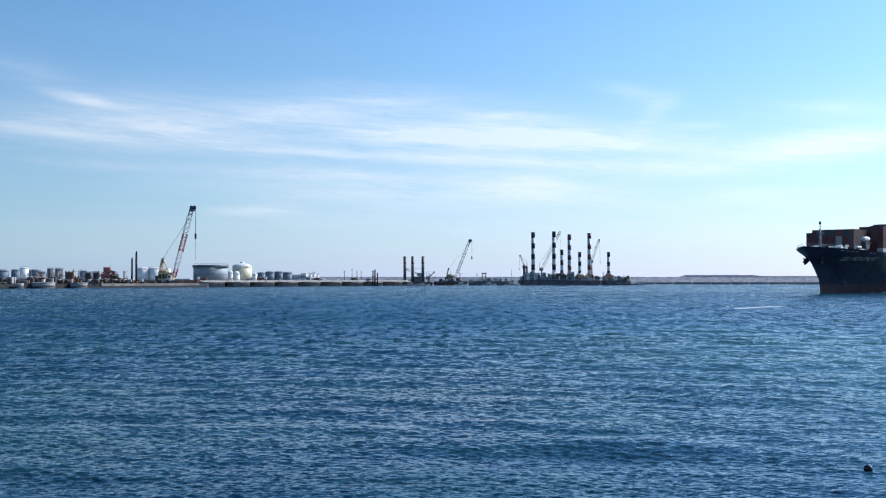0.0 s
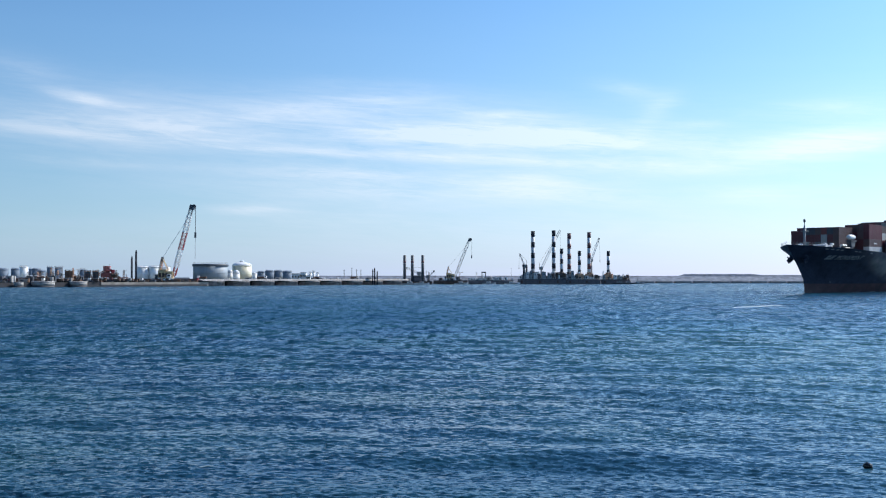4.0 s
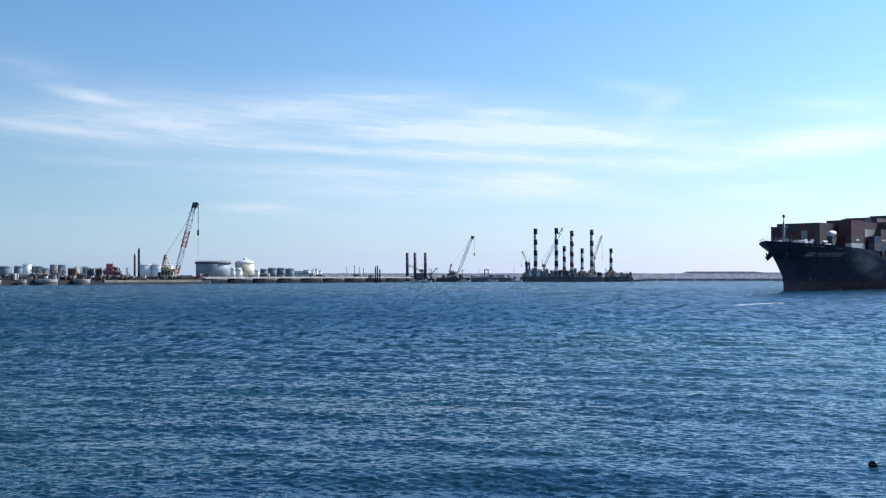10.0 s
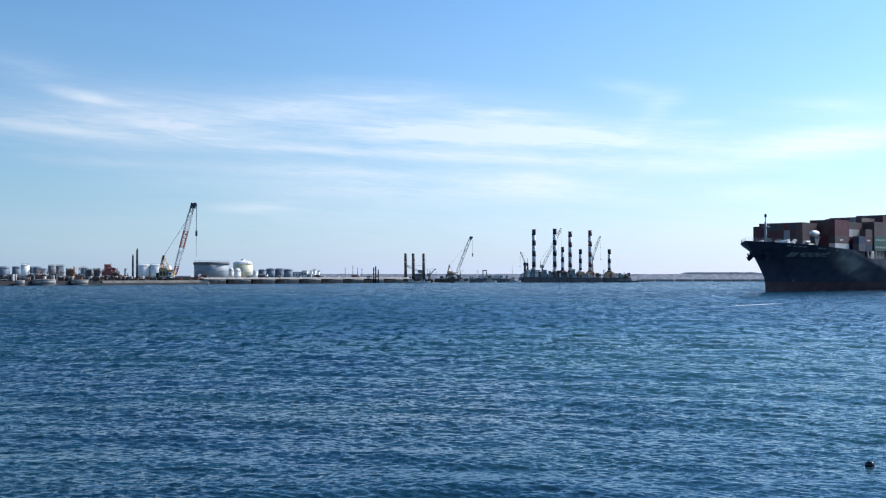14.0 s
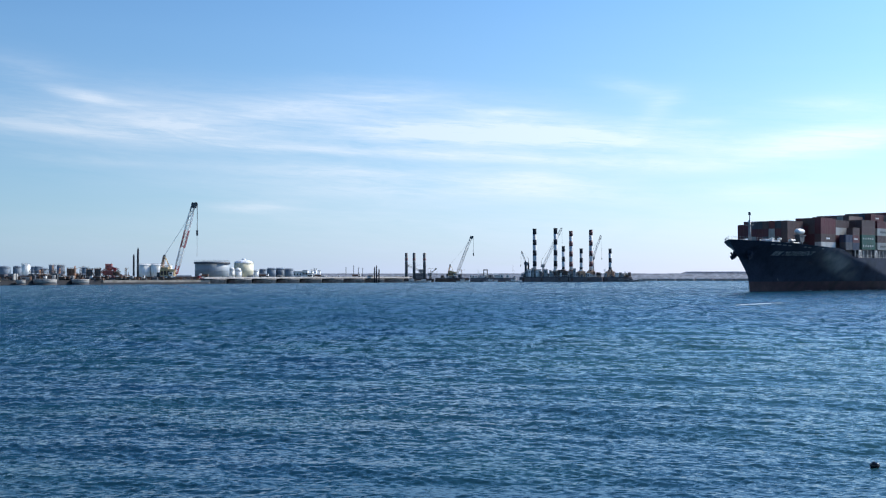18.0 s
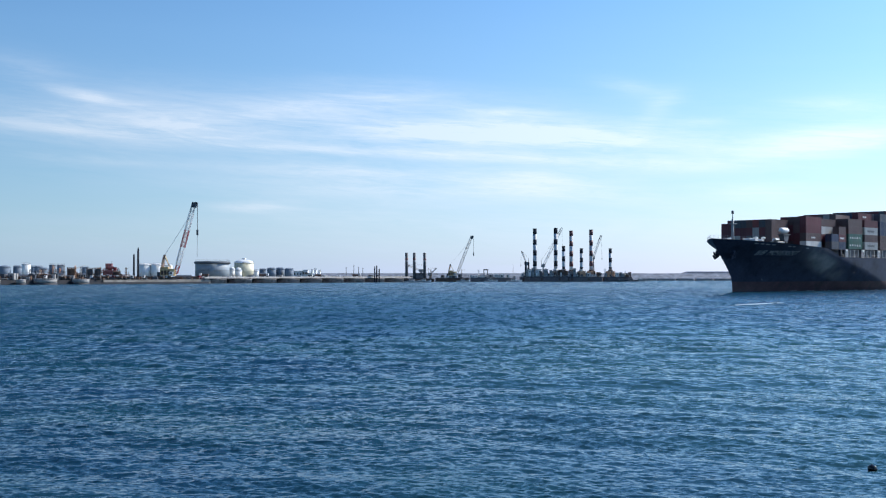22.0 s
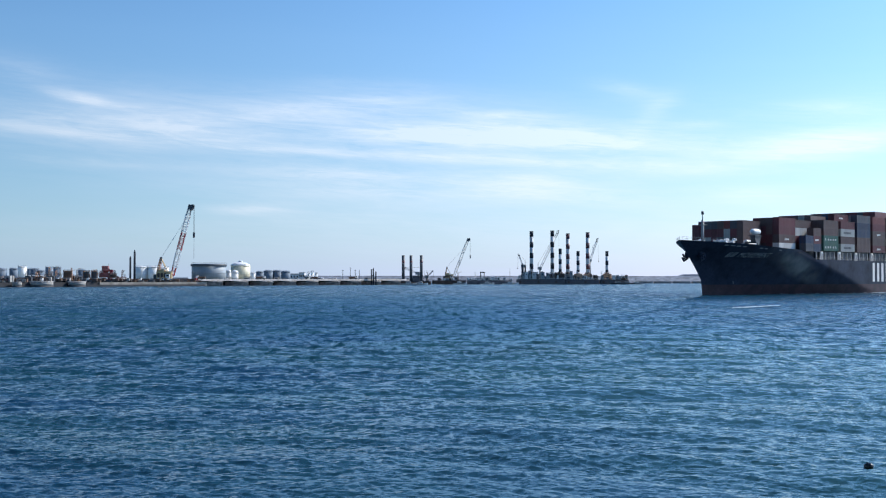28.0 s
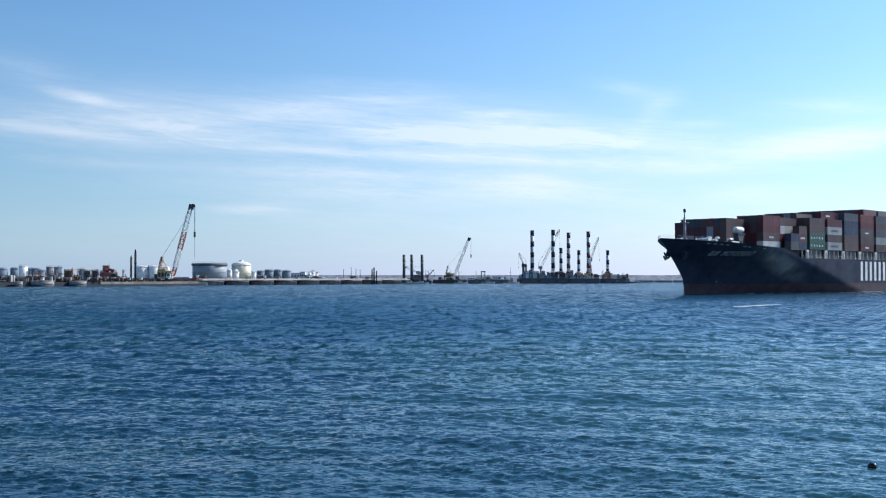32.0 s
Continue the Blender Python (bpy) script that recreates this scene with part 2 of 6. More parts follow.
def light_patch(mt, x0, z0, slope, long, wide, color, most):
    """A patch of grazing light painted into a side's colour, broken up by grain, round (x0, z0) in the thing's own
    metres.
    """
    nt = mt.node_tree
    N, L = nt.nodes.new, nt.links.new
    bsdf = nt.nodes["Principled BSDF"]
    before = bsdf.inputs["Base Color"].links[0].from_socket
    co = N("ShaderNodeTexCoord").outputs["Object"]
    mp = N("ShaderNodeMapping")
    mp.vector_type = "TEXTURE"
    mp.inputs["Location"].default_value = (x0, 0, z0)
    mp.inputs["Rotation"].default_value = (0, slope, 0)
    mp.inputs["Scale"].default_value = (long, 1e4, wide)
    L(co, mp.inputs[0])
    ln = N("ShaderNodeVectorMath")
    ln.operation = "LENGTH"
    L(mp.outputs[0], ln.inputs[0])
    edge = N("ShaderNodeMapRange")
    edge.interpolation_type = "SMOOTHSTEP"
    edge.inputs["From Min"].default_value, edge.inputs["From Max"].default_value = 1.0, 0.1
    edge.inputs["To Min"].default_value, edge.inputs["To Max"].default_value = 0.0, most
    L(ln.outputs["Value"], edge.inputs[0])
    n = N("ShaderNodeTexNoise")
    n.inputs["Scale"].default_value, n.inputs["Detail"].default_value = 0.16, 6
    L(co, n.inputs["Vector"])
    r = N("ShaderNodeMapRange")
    r.inputs["From Min"].default_value, r.inputs["From Max"].default_value = 0.25, 0.68
    L(n.outputs[0], r.inputs[0])
    mul = N("ShaderNodeMath")
    mul.operation = "MULTIPLY"
    L(edge.outputs[0], mul.inputs[0]), L(r.outputs[0], mul.inputs[1])
    mx = N("ShaderNodeMix")
    mx.data_type = "RGBA"
    L(mul.outputs[0], mx.inputs[0])
    L(before, mx.inputs[6])
    mx.inputs[7].default_value = (*color, 1)
    L(mx.outputs[2], bsdf.inputs["Base Color"])


GREEN_PATCH = ((29.0, 84.0, 0.0), (38.0, 95.0, 50.0))       # middle and half-widths of the paler, greener patch
SLICK = ((29.0, 82.0, 0.0), (26.0, 36.0, 50.0))       # middle and half-widths of the calm patch


def water_material():
    mt = bpy.data.materials.new("sea_water")
    mt.use_nodes = True
    nt = mt.node_tree
    N, L = nt.nodes.new, nt.links.new
    bsdf = nt.nodes["Principled BSDF"]
    co = N("ShaderNodeTexCoord").outputs["Object"]
    big = N("ShaderNodeTexNoise")
    big.inputs["Scale"].default_value, big.inputs["Detail"].default_value = 0.07, 5
    L(co, big.inputs["Vector"])
    ramp = N("ShaderNodeValToRGB")
    ramp.color_ramp.elements[0].position, ramp.color_ramp.elements[0].color = 0.35, WATER_DEEP
    ramp.color_ramp.elements[1].position, ramp.color_ramp.elements[1].color = 0.7, WATER_GREEN
    L(big.outputs[0], ramp.inputs[0])
    # paler, greener water in a patch placed to fit the view
    ms = N("ShaderNodeMapping")
    ms.vector_type = "TEXTURE"
    ms.inputs["Location"].default_value = GREEN_PATCH[0]
    ms.inputs["Scale"].default_value = GREEN_PATCH[1]
    L(co, ms.inputs[0])
    far_off = N("ShaderNodeVectorMath")
    far_off.operation = "LENGTH"
    L(ms.outputs[0], far_off.inputs[0])
    over = N("ShaderNodeMapRange")
    over.interpolation_type = "SMOOTHSTEP"
    over.inputs["From Min"].default_value, over.inputs["From Max"].default_value = 1.0, 0.1
    over.inputs["To Min"].default_value, over.inputs["To Max"].default_value = 0.0, 0.72
    L(far_off.outputs["Value"], over.inputs[0])
    tone = N("ShaderNodeMix")
    tone.data_type = "RGBA"
    L(over.outputs[0], tone.inputs[0])
    L(ramp.outputs[0], tone.inputs[6])
    tone.inputs[7].default_value = WATER_PATCH
    L(tone.outputs[2], bsdf.inputs["Base Color"])
    bsdf.inputs["Roughness"].default_value = 0.08
    bsdf.inputs["IOR"].default_value = 1.333
    # facets of the chop: slopes taken from noise, so that they hold at any distance
    last = N("ShaderNodeNewGeometry").outputs["Normal"]
    # gusts: calmer and rougher lanes
    mg = N("ShaderNodeMapping")
    mg.inputs["Scale"].default_value = (0.35, 1, 1)
    mg.inputs["Rotation"].default_value = (0, 0, radians(-8))
    L(co, mg.inputs[0])
    gust = N("ShaderNodeTexNoise")
    gust.inputs["Scale"].default_value, gust.inputs["Detail"].default_value = 0.055, 4
    L(mg.outputs[0], gust.inputs["Vector"])
    gr = N("ShaderNodeMapRange")
    gr.inputs["From Min"].default_value, gr.inputs["From Max"].default_value = 0.35, 0.65
    gr.inputs["To Min"].default_value, gr.inputs["To Max"].default_value = 0.45, 1.4
    L(gust.outputs[0], gr.inputs[0])
    # slopes grow with distance from the camera, tuned to fit its view
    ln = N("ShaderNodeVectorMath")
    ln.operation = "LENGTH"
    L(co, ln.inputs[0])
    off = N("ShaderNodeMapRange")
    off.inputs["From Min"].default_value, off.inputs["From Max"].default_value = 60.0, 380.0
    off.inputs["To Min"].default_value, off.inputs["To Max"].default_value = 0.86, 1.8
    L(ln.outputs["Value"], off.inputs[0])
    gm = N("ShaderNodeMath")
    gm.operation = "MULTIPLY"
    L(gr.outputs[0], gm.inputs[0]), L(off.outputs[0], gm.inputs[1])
    # a calmer slick, placed to fit the view, where the water lies smoother
    mp = N("ShaderNodeMapping")
    mp.vector_type = "TEXTURE"
    mp.inputs["Location"].default_value = SLICK[0]
    mp.inputs["Scale"].default_value = SLICK[1]
    L(co, mp.inputs[0])
    ls = N("ShaderNodeVectorMath")
    ls.operation = "LENGTH"
    L(mp.outputs[0], ls.inputs[0])
    calm = N("ShaderNodeMapRange")
    calm.interpolation_type = "SMOOTHSTEP"
    calm.inputs["To Min"].default_value = 0.72
    L(ls.outputs["Value"], calm.inputs[0])
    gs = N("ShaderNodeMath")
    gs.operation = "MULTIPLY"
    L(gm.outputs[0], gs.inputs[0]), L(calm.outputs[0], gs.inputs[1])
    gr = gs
    for scale, detail, amp, stretch, turn, start, end in WATER_SLOPES:
        mp = N("ShaderNodeMapping")
        mp.inputs["Rotation"].default_value = (0, 0, radians(turn))
        mp.inputs["Scale"].default_value = (stretch, 1, 1)
        L(co, mp.inputs[0])
        n = N("ShaderNodeTexNoise")
        n.inputs["Scale"].default_value, n.inputs["Detail"].default_value, n.inputs["Roughness"].default_value = scale, detail, 0.55
        n.inputs["Distortion"].default_value = 0.4
        L(mp.outputs[0], n.inputs["Vector"])
        # long gentle backs, and short steep faces towards the camera, to fit its view
        sep = N("ShaderNodeSeparateXYZ")
        L(n.outputs["Color"], sep.inputs[0])
        steps = []
        for op, first, second in (("SUBTRACT", None, 0.5), ("MULTIPLY", None, -SKEW), ("EXPONENT", None, None), ("SUBTRACT", SKEW_MEAN, None), ("MULTIPLY", None, amp / SKEW)):
            k = N("ShaderNodeMath")
            k.operation = op
            free = 1 if first is not None else 0
            if first is not None:
                k.inputs[0].default_value = first
            if second is not None:
                k.inputs[1].default_value = second
            L(steps[-1].outputs[0] if steps else sep.outputs[1], k.inputs[free])
            steps.append(k)
        across = N("ShaderNodeMath")
        across.operation = "MULTIPLY_ADD"
        L(sep.outputs[0], across.inputs[0])
        across.inputs[1].default_value, across.inputs[2].default_value = amp * 0.7, -0.5 * amp * 0.7
        mul = N("ShaderNodeCombineXYZ")
        L(across.outputs[0], mul.inputs[0]), L(steps[-1].outputs[0], mul.inputs[1])
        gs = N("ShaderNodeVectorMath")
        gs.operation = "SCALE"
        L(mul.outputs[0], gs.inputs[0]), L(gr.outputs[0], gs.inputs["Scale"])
        mul = gs
        if end:
            # far texture, stretched in depth and faded in to fit the view
            fade = N("ShaderNodeMapRange")
            fade.inputs["From Min"].default_value, fade.inputs["From Max"].default_value = start, end
            L(ln.outputs["Value"], fade.inputs[0])
            gs = N("ShaderNodeVectorMath")
            gs.operation = "SCALE"
            L(mul.outputs[0], gs.inputs[0]), L(fade.outputs[0], gs.inputs["Scale"])
            mul = gs
        add = N("ShaderNodeVectorMath")
        add.operation = "ADD"
        L(last, add.inputs[0]), L(mul.outputs[0], add.inputs[1])
        last = add.outputs[0]
    # no normal tips away from the camera's side, fitted to its view
    fs = N("ShaderNodeSeparateXYZ")
    L(last, fs.inputs[0])
    cut = N("ShaderNodeMath")
    cut.operation = "SMOOTH_MIN"
    L(fs.outputs[1], cut.inputs[0])
    cut.inputs[1].default_value, cut.inputs[2].default_value = BACK, 0.06
    fc = N("ShaderNodeCombineXYZ")
    L(fs.outputs[0], fc.inputs[0]), L(cut.outputs[0], fc.inputs[1]), L(fs.outputs[2], fc.inputs[2])
    last = fc.outputs[0]
    # far off, normals tip towards the camera and right, tuned to its view
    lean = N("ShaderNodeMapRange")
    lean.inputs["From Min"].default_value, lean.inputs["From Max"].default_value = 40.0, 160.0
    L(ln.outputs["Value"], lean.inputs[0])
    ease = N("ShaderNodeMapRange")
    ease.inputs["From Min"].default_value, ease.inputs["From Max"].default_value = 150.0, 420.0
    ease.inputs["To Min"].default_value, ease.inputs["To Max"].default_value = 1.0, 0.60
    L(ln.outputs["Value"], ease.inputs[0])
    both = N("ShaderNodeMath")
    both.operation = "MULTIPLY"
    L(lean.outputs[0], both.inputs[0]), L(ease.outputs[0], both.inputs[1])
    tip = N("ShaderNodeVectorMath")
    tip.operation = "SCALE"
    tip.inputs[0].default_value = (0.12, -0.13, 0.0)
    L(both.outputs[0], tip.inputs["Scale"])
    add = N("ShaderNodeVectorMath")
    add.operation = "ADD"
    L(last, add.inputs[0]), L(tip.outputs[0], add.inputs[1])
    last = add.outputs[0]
    nrm = N("ShaderNodeVectorMath")
    nrm.operation = "NORMALIZE"
    L(last, nrm.inputs[0])
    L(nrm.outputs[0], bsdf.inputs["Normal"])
    return mt


WATER_DEEP, WATER_GREEN = (0.007, 0.039, 0.080, 1), (0.011, 0.054, 0.066, 1)
WATER_SLOPES = ((1.8, 2, 0.4, 0.25, -14, 0, 0), (6.0, 2, 1.5, 0.36, -14, 0, 0), (14.0, 2, 1.6, 0.5, -14, 0, 0), (0.30, 2, 1.15, 3.2, 4, 45, 120), (0.06, 2, 0.45, 5.0, 2, 140, 300))
SKEW, SKEW_MEAN, BACK = 6.0, 1.04, 0.0
WATER_PATCH = (0.030, 0.090, 0.082, 1)
M_WATER = water_material()
M_CONC = mat("concrete", (0.36, 0.345, 0.325), 0.85, var=0.3, scale=0.25, fine=3, stain=(0.12, 0.11, 0.10), stain_amount=0.6)
M_CONC_DARK = mat("dark_concrete", (0.045, 0.045, 0.05), 0.7, var=0.3, scale=0.3, fine=3)
M_DECK_PALE = mat("pale_concrete", (0.56, 0.52, 0.48), 0.85, var=0.2, scale=0.25, fine=3, stain=(0.3, 0.27, 0.24), stain_amount=0.5)
M_CAISSON = mat("weathered_caisson_concrete", (0.30, 0.28, 0.27), 0.85, var=0.35, scale=0.3, fine=2, stain=(0.09, 0.085, 0.08), stain_amount=0.7)
M_SAND = mat("sandy_fill", (0.31, 0.285, 0.25), 0.95, var=0.3, scale=0.15, fine=2, stain=(0.16, 0.14, 0.12), stain_amount=0.6)
M_LAND = mat("far_land", (0.15, 0.16, 0.14), 0.95, var=0.4, scale=0.02, fine=0.3)
M_ROCK = mat("breakwater_rock", (0.22, 0.24, 0.28), 0.9, var=0.35, scale=0.2, fine=1.5)
M_TANK = mat("white_tank_paint", (0.84, 0.84, 0.83), 0.5, var=0.08, scale=0.1, fine=1, stain=(0.5, 0.47, 0.42), stain_amount=0.3, streaks=True)
M_TANK_GREY = mat("grey_tank_paint", (0.18, 0.225, 0.28), 0.8, var=0.15, scale=0.1, fine=1)
M_TANK_CREAM = mat("cream_tank_paint", (0.72, 0.66, 0.48), 0.5, var=0.1, scale=0.1, fine=1)
M_TANK_PALE = mat("pale_grey_tank_paint", (0.29, 0.33, 0.36), 0.55, var=0.15, scale=0.1, fine=1, streaks=True)
M_TANK_DARK = mat("dark_roof_band", (0.10, 0.12, 0.14), 0.6, var=0.2, scale=0.2, fine=1)
M_STEEL = mat("dark_steel", (0.07, 0.078, 0.09), 0.55, 0.1, var=0.3)
M_GREY = mat("grey_paint", (0.30, 0.32, 0.33), 0.5, var=0.2)
M_WHITE = mat("white_paint", (0.75, 0.76, 0.75), 0.45, var=0.1, stain=(0.35, 0.22, 0.14), stain_amount=0.35)
M_RED = mat("red_paint", (0.33, 0.03, 0.04), 0.5, var=0.2)
M_BAND = mat("oxide_band_paint", (0.165, 0.062, 0.066), 0.55, var=0.3, scale=0.4)
M_YELLOW = mat("yellow_paint", (0.72, 0.50, 0.25), 0.5, var=0.2, stain=(0.2, 0.14, 0.08), stain_amount=0.4)
M_ORANGE = mat("orange_paint", (0.52, 0.16, 0.135), 0.5, var=0.2, stain=(0.2, 0.09, 0.05), stain_amount=0.4)
M_BROWN = mat("rusty_brown_steel", (0.12, 0.075, 0.055), 0.75, var=0.35, stain=(0.25, 0.12, 0.06), stain_amount=0.5)
M_BARGE = mat("dark_barge_plating", (0.17, 0.145, 0.15), 0.7, var=0.35, stain=(0.13, 0.075, 0.05), stain_amount=0.5)
M_HULL = mat("navy_hull_paint", (0.038, 0.048, 0.074), 0.36, var=0.25, scale=0.12, fine=1.2, bump=0.05, stain=(0.010, 0.013, 0.018), stain_amount=0.4, spec=0.03)
# sunlight grazing the flare, painted into the hull's colour
light_patch(M_HULL, -39.0, 10.7, -0.30, 25.0, 4.6, (0.36, 0.355, 0.34), 0.95)
M_BOOT = mat("red_boot_topping", (0.058, 0.031, 0.038), 0.5, var=0.3, scale=0.25, fine=2, stain=(0.03, 0.025, 0.028), stain_amount=0.7, spec=0.2)
M_DECK = mat("ship_deck_paint", (0.20, 0.10, 0.08), 0.7, var=0.25)
M_GLASS = mat("dark_glass", (0.02, 0.03, 0.04), 0.1, var=0.05, bump=0)
M_BLACK = mat("black_plastic", (0.006, 0.006, 0.007), 0.25, var=0.2)
M_PILE = mat("tarred_pile_steel", (0.042, 0.047, 0.060), 0.75, var=0.3, spec=0.15)
M_LETTER = mat("grey_lettering", (0.45, 0.46, 0.46), 0.6, var=0.15)
M_CREAM = mat("faded_orange_cream_paint", (0.66, 0.37, 0.22), 0.6, var=0.25, stain=(0.25, 0.12, 0.06), stain_amount=0.5)
M_LEG = mat("faded_white_leg_paint", (0.64, 0.66, 0.68), 0.6, var=0.15, scale=0.3, stain=(0.3, 0.2, 0.14), stain_amount=0.4, streaks=True)
M_FOAM = mat("sea_foam", (0.40, 0.48, 0.54), 0.8, var=0.15, scale=2)
BOX_PAINT = {k: mat("container_" + k, v, 0.55, var=0.14, scale=0.35, fine=2.5, bump=0.08, stain=(0.14, 0.08, 0.06), stain_amount=0.3, vary=0.18, streaks=True) for k, v in {
    "maroon": (0.125, 0.028, 0.036), "brown": (0.105, 0.065, 0.062), "grey": (0.32, 0.33, 0.32), "white": (0.60, 0.60, 0.57), "green": (0.02, 0.11, 0.085),
    "blue": (0.022, 0.045, 0.095), "rust": (0.19, 0.045, 0.043), "slate": (0.07, 0.078, 0.095)}.items()}


# ---- mesh helpers ----
def obj(name, bm, material, parent=None, label=""):
    me = bpy.data.meshes.new(name)
    bm.normal_update()
    bm.to_mesh(me)
    bm.free()
    for mt in (material if isinstance(material, (list, tuple)) else [material]):
        me.materials.append(mt)
    ob = new(name, me)
    if parent:
        ob.parent = parent
    if label:
        tagged(ob, label)
    return ob


def part(name, bm, material, parent, label=""):
    return obj(name, bm, material, parent, label)


def thing(name, x, y, z, rz=0.0, label="", category="", group="", kind=""):
    e = new(name)
    e.matrix_basis = pose(x, y, z, 0, 0, rz)
    return tagged(e, label, category, group, kind)


def box(bm, x0, x1, y0, y1, z0, z1, m=None):
    vs = [bm.verts.new((m @ Vector(p)) if m else p) for p in ((x0, y0, z0), (x1, y0, z0), (x1, y1, z0), (x0, y1, z0), (x0, y0, z1), (x1, y0, z1), (x1, y1, z1), (x0, y1, z1))]
    for f in ((3, 2, 1, 0), (4, 5, 6, 7), (0, 1, 5, 4), (1, 2, 6, 5), (2, 3, 7, 6), (3, 0, 4, 7)):
        bm.faces.new([vs[i] for i in f])
    return bm


def bevelled(x0, x1, y0, y1, z0, z1, b=0.05, bm=None, seg=1):
    own = bmesh.new()
    box(own, x0, x1, y0, y1, z0, z1)
    bmesh.ops.bevel(own, geom=own.edges[:], offset=b, segments=seg, affect="EDGES")
    if bm is None:
        return own
    me = bpy.data.meshes.new("tmp")
    own.to_mesh(me)
    own.free()
    bm.from_mesh(me)
    bpy.data.meshes.remove(me)
    return bm


def tube(bm, a, b, r, r2=None, n=8, caps=True):
    """A round bar from a to b."""
    a, b = Vector(a), Vector(b)
    r2 = r if r2 is None else r2
    q = (b - a).to_track_quat("Z", "Y").to_matrix()
    ra = [bm.verts.new(a + q @ Vector((r * math.cos(2 * math.pi * i / n), r * math.sin(2 * math.pi * i / n), 0))) for i in range(n)]
    rb = [bm.verts.new(b + q @ Vector((r2 * math.cos(2 * math.pi * i / n), r2 * math.sin(2 * math.pi * i / n), 0))) for i in range(n)]
    for i in range(n):
        f = bm.faces.new((ra[i], ra[(i + 1) % n], rb[(i + 1) % n], rb[i]))
        f.smooth = n > 6
    if caps:
        bm.faces.new(ra[::-1])
        bm.faces.new(rb)
    return bm


def lathe(profile, n=32, bm=None, x=0.0, y=0.0, smooth=True):
    """Turns (radius, height) pairs round the vertical."""
    bm = bm or bmesh.new()
    rings = []
    for r, z in profile:
        rings.append([bm.verts.new((x + r * math.cos(2 * math.pi * i / n), y + r * math.sin(2 * math.pi * i / n), z)) for i in range(n)] if r > 1e-4 else [bm.verts.new((x, y, z))])
    for p, q in zip(rings, rings[1:]):
        for i in range(n):
            a, b = p[i % len(p)], p[(i + 1) % len(p)]
            c, d = q[(i + 1) % len(q)], q[i % len(q)]
            vs = [v for k, v in enumerate((a, b, c, d)) if v not in (a, b, c, d)[:k]]
            if len(vs) > 2:
                bm.faces.new(vs).smooth = smooth
    for ring, flip in ((rings[0], True), (rings[-1], False)):
        if len(ring) > 2:
            bm.faces.new(ring[::-1] if flip else ring)
    return bm


def lattice(bm, a, b, w0, w1, wmid, bays, r, n=4):
    """A four-chord lattice boom from a to b with its lacing."""
    a, b = Vector(a), Vector(b)
    q = (b - a).to_track_quat("Z", "Y").to_matrix()
    ln = (b - a).length

    def corner(k, i):
        s = i / bays
        w = (w0 + (wmid - w0) * min(s / 0.12, 1)) if s < 0.5 else (w1 + (wmid - w1) * min((1 - s) / 0.12, 1))
        sx, sy = ((-1, -1), (1, -1), (1, 1), (-1, 1))[k]
        return a + q @ Vector((sx * w / 2, sy * w / 2, s * ln))

    for k in range(4):
        for i in range(bays):
            tube(bm, corner(k, i), corner(k, i + 1), r, n=n, caps=False)
            tube(bm, corner(k, i), corner((k + 1) % 4, i + 1), r * 0.55, n=3, caps=False)
            if i % 2:
                tube(bm, corner(k, i), corner((k + 1) % 4, i), r * 0.5, n=3, caps=False)
    return bm


# ---- sea ----
def wave_list(rng, n=96):
    """Wind chop on a low swell: number, bearing, phase, slope and length of each wave."""
    out = []
    for i in range(n):
        lam = 0.16 * 50.0 ** ((i + rng.random()) / n)
        th = radians(-104) + rng.normal(0, 0.5)
        slope = SLOPE * math.sqrt(2.0 / n) * (0.7 + 0.6 * rng.random()) * min(1.0, (0.3 / lam) ** 1.0)
        out.append((2 * math.pi / lam, th, rng.random() * 6.283, slope, lam))
    return out


# low swell running in towards the quay: length, bearing, slope
SWELL = [(2 * math.pi / lam, radians(b), 1.7 * b, slope) for lam, b, slope in
         ((2.7, -126, 0.028), (3.3, -98, 0.032), (4.1, -118, 0.036), (5.0, -88, 0.036), (5.6, -110, 0.036), (6.6, -80, 0.034), (7.4, -100, 0.034), (9.8, -116, 0.022), (12.5, -92, 0.018))]


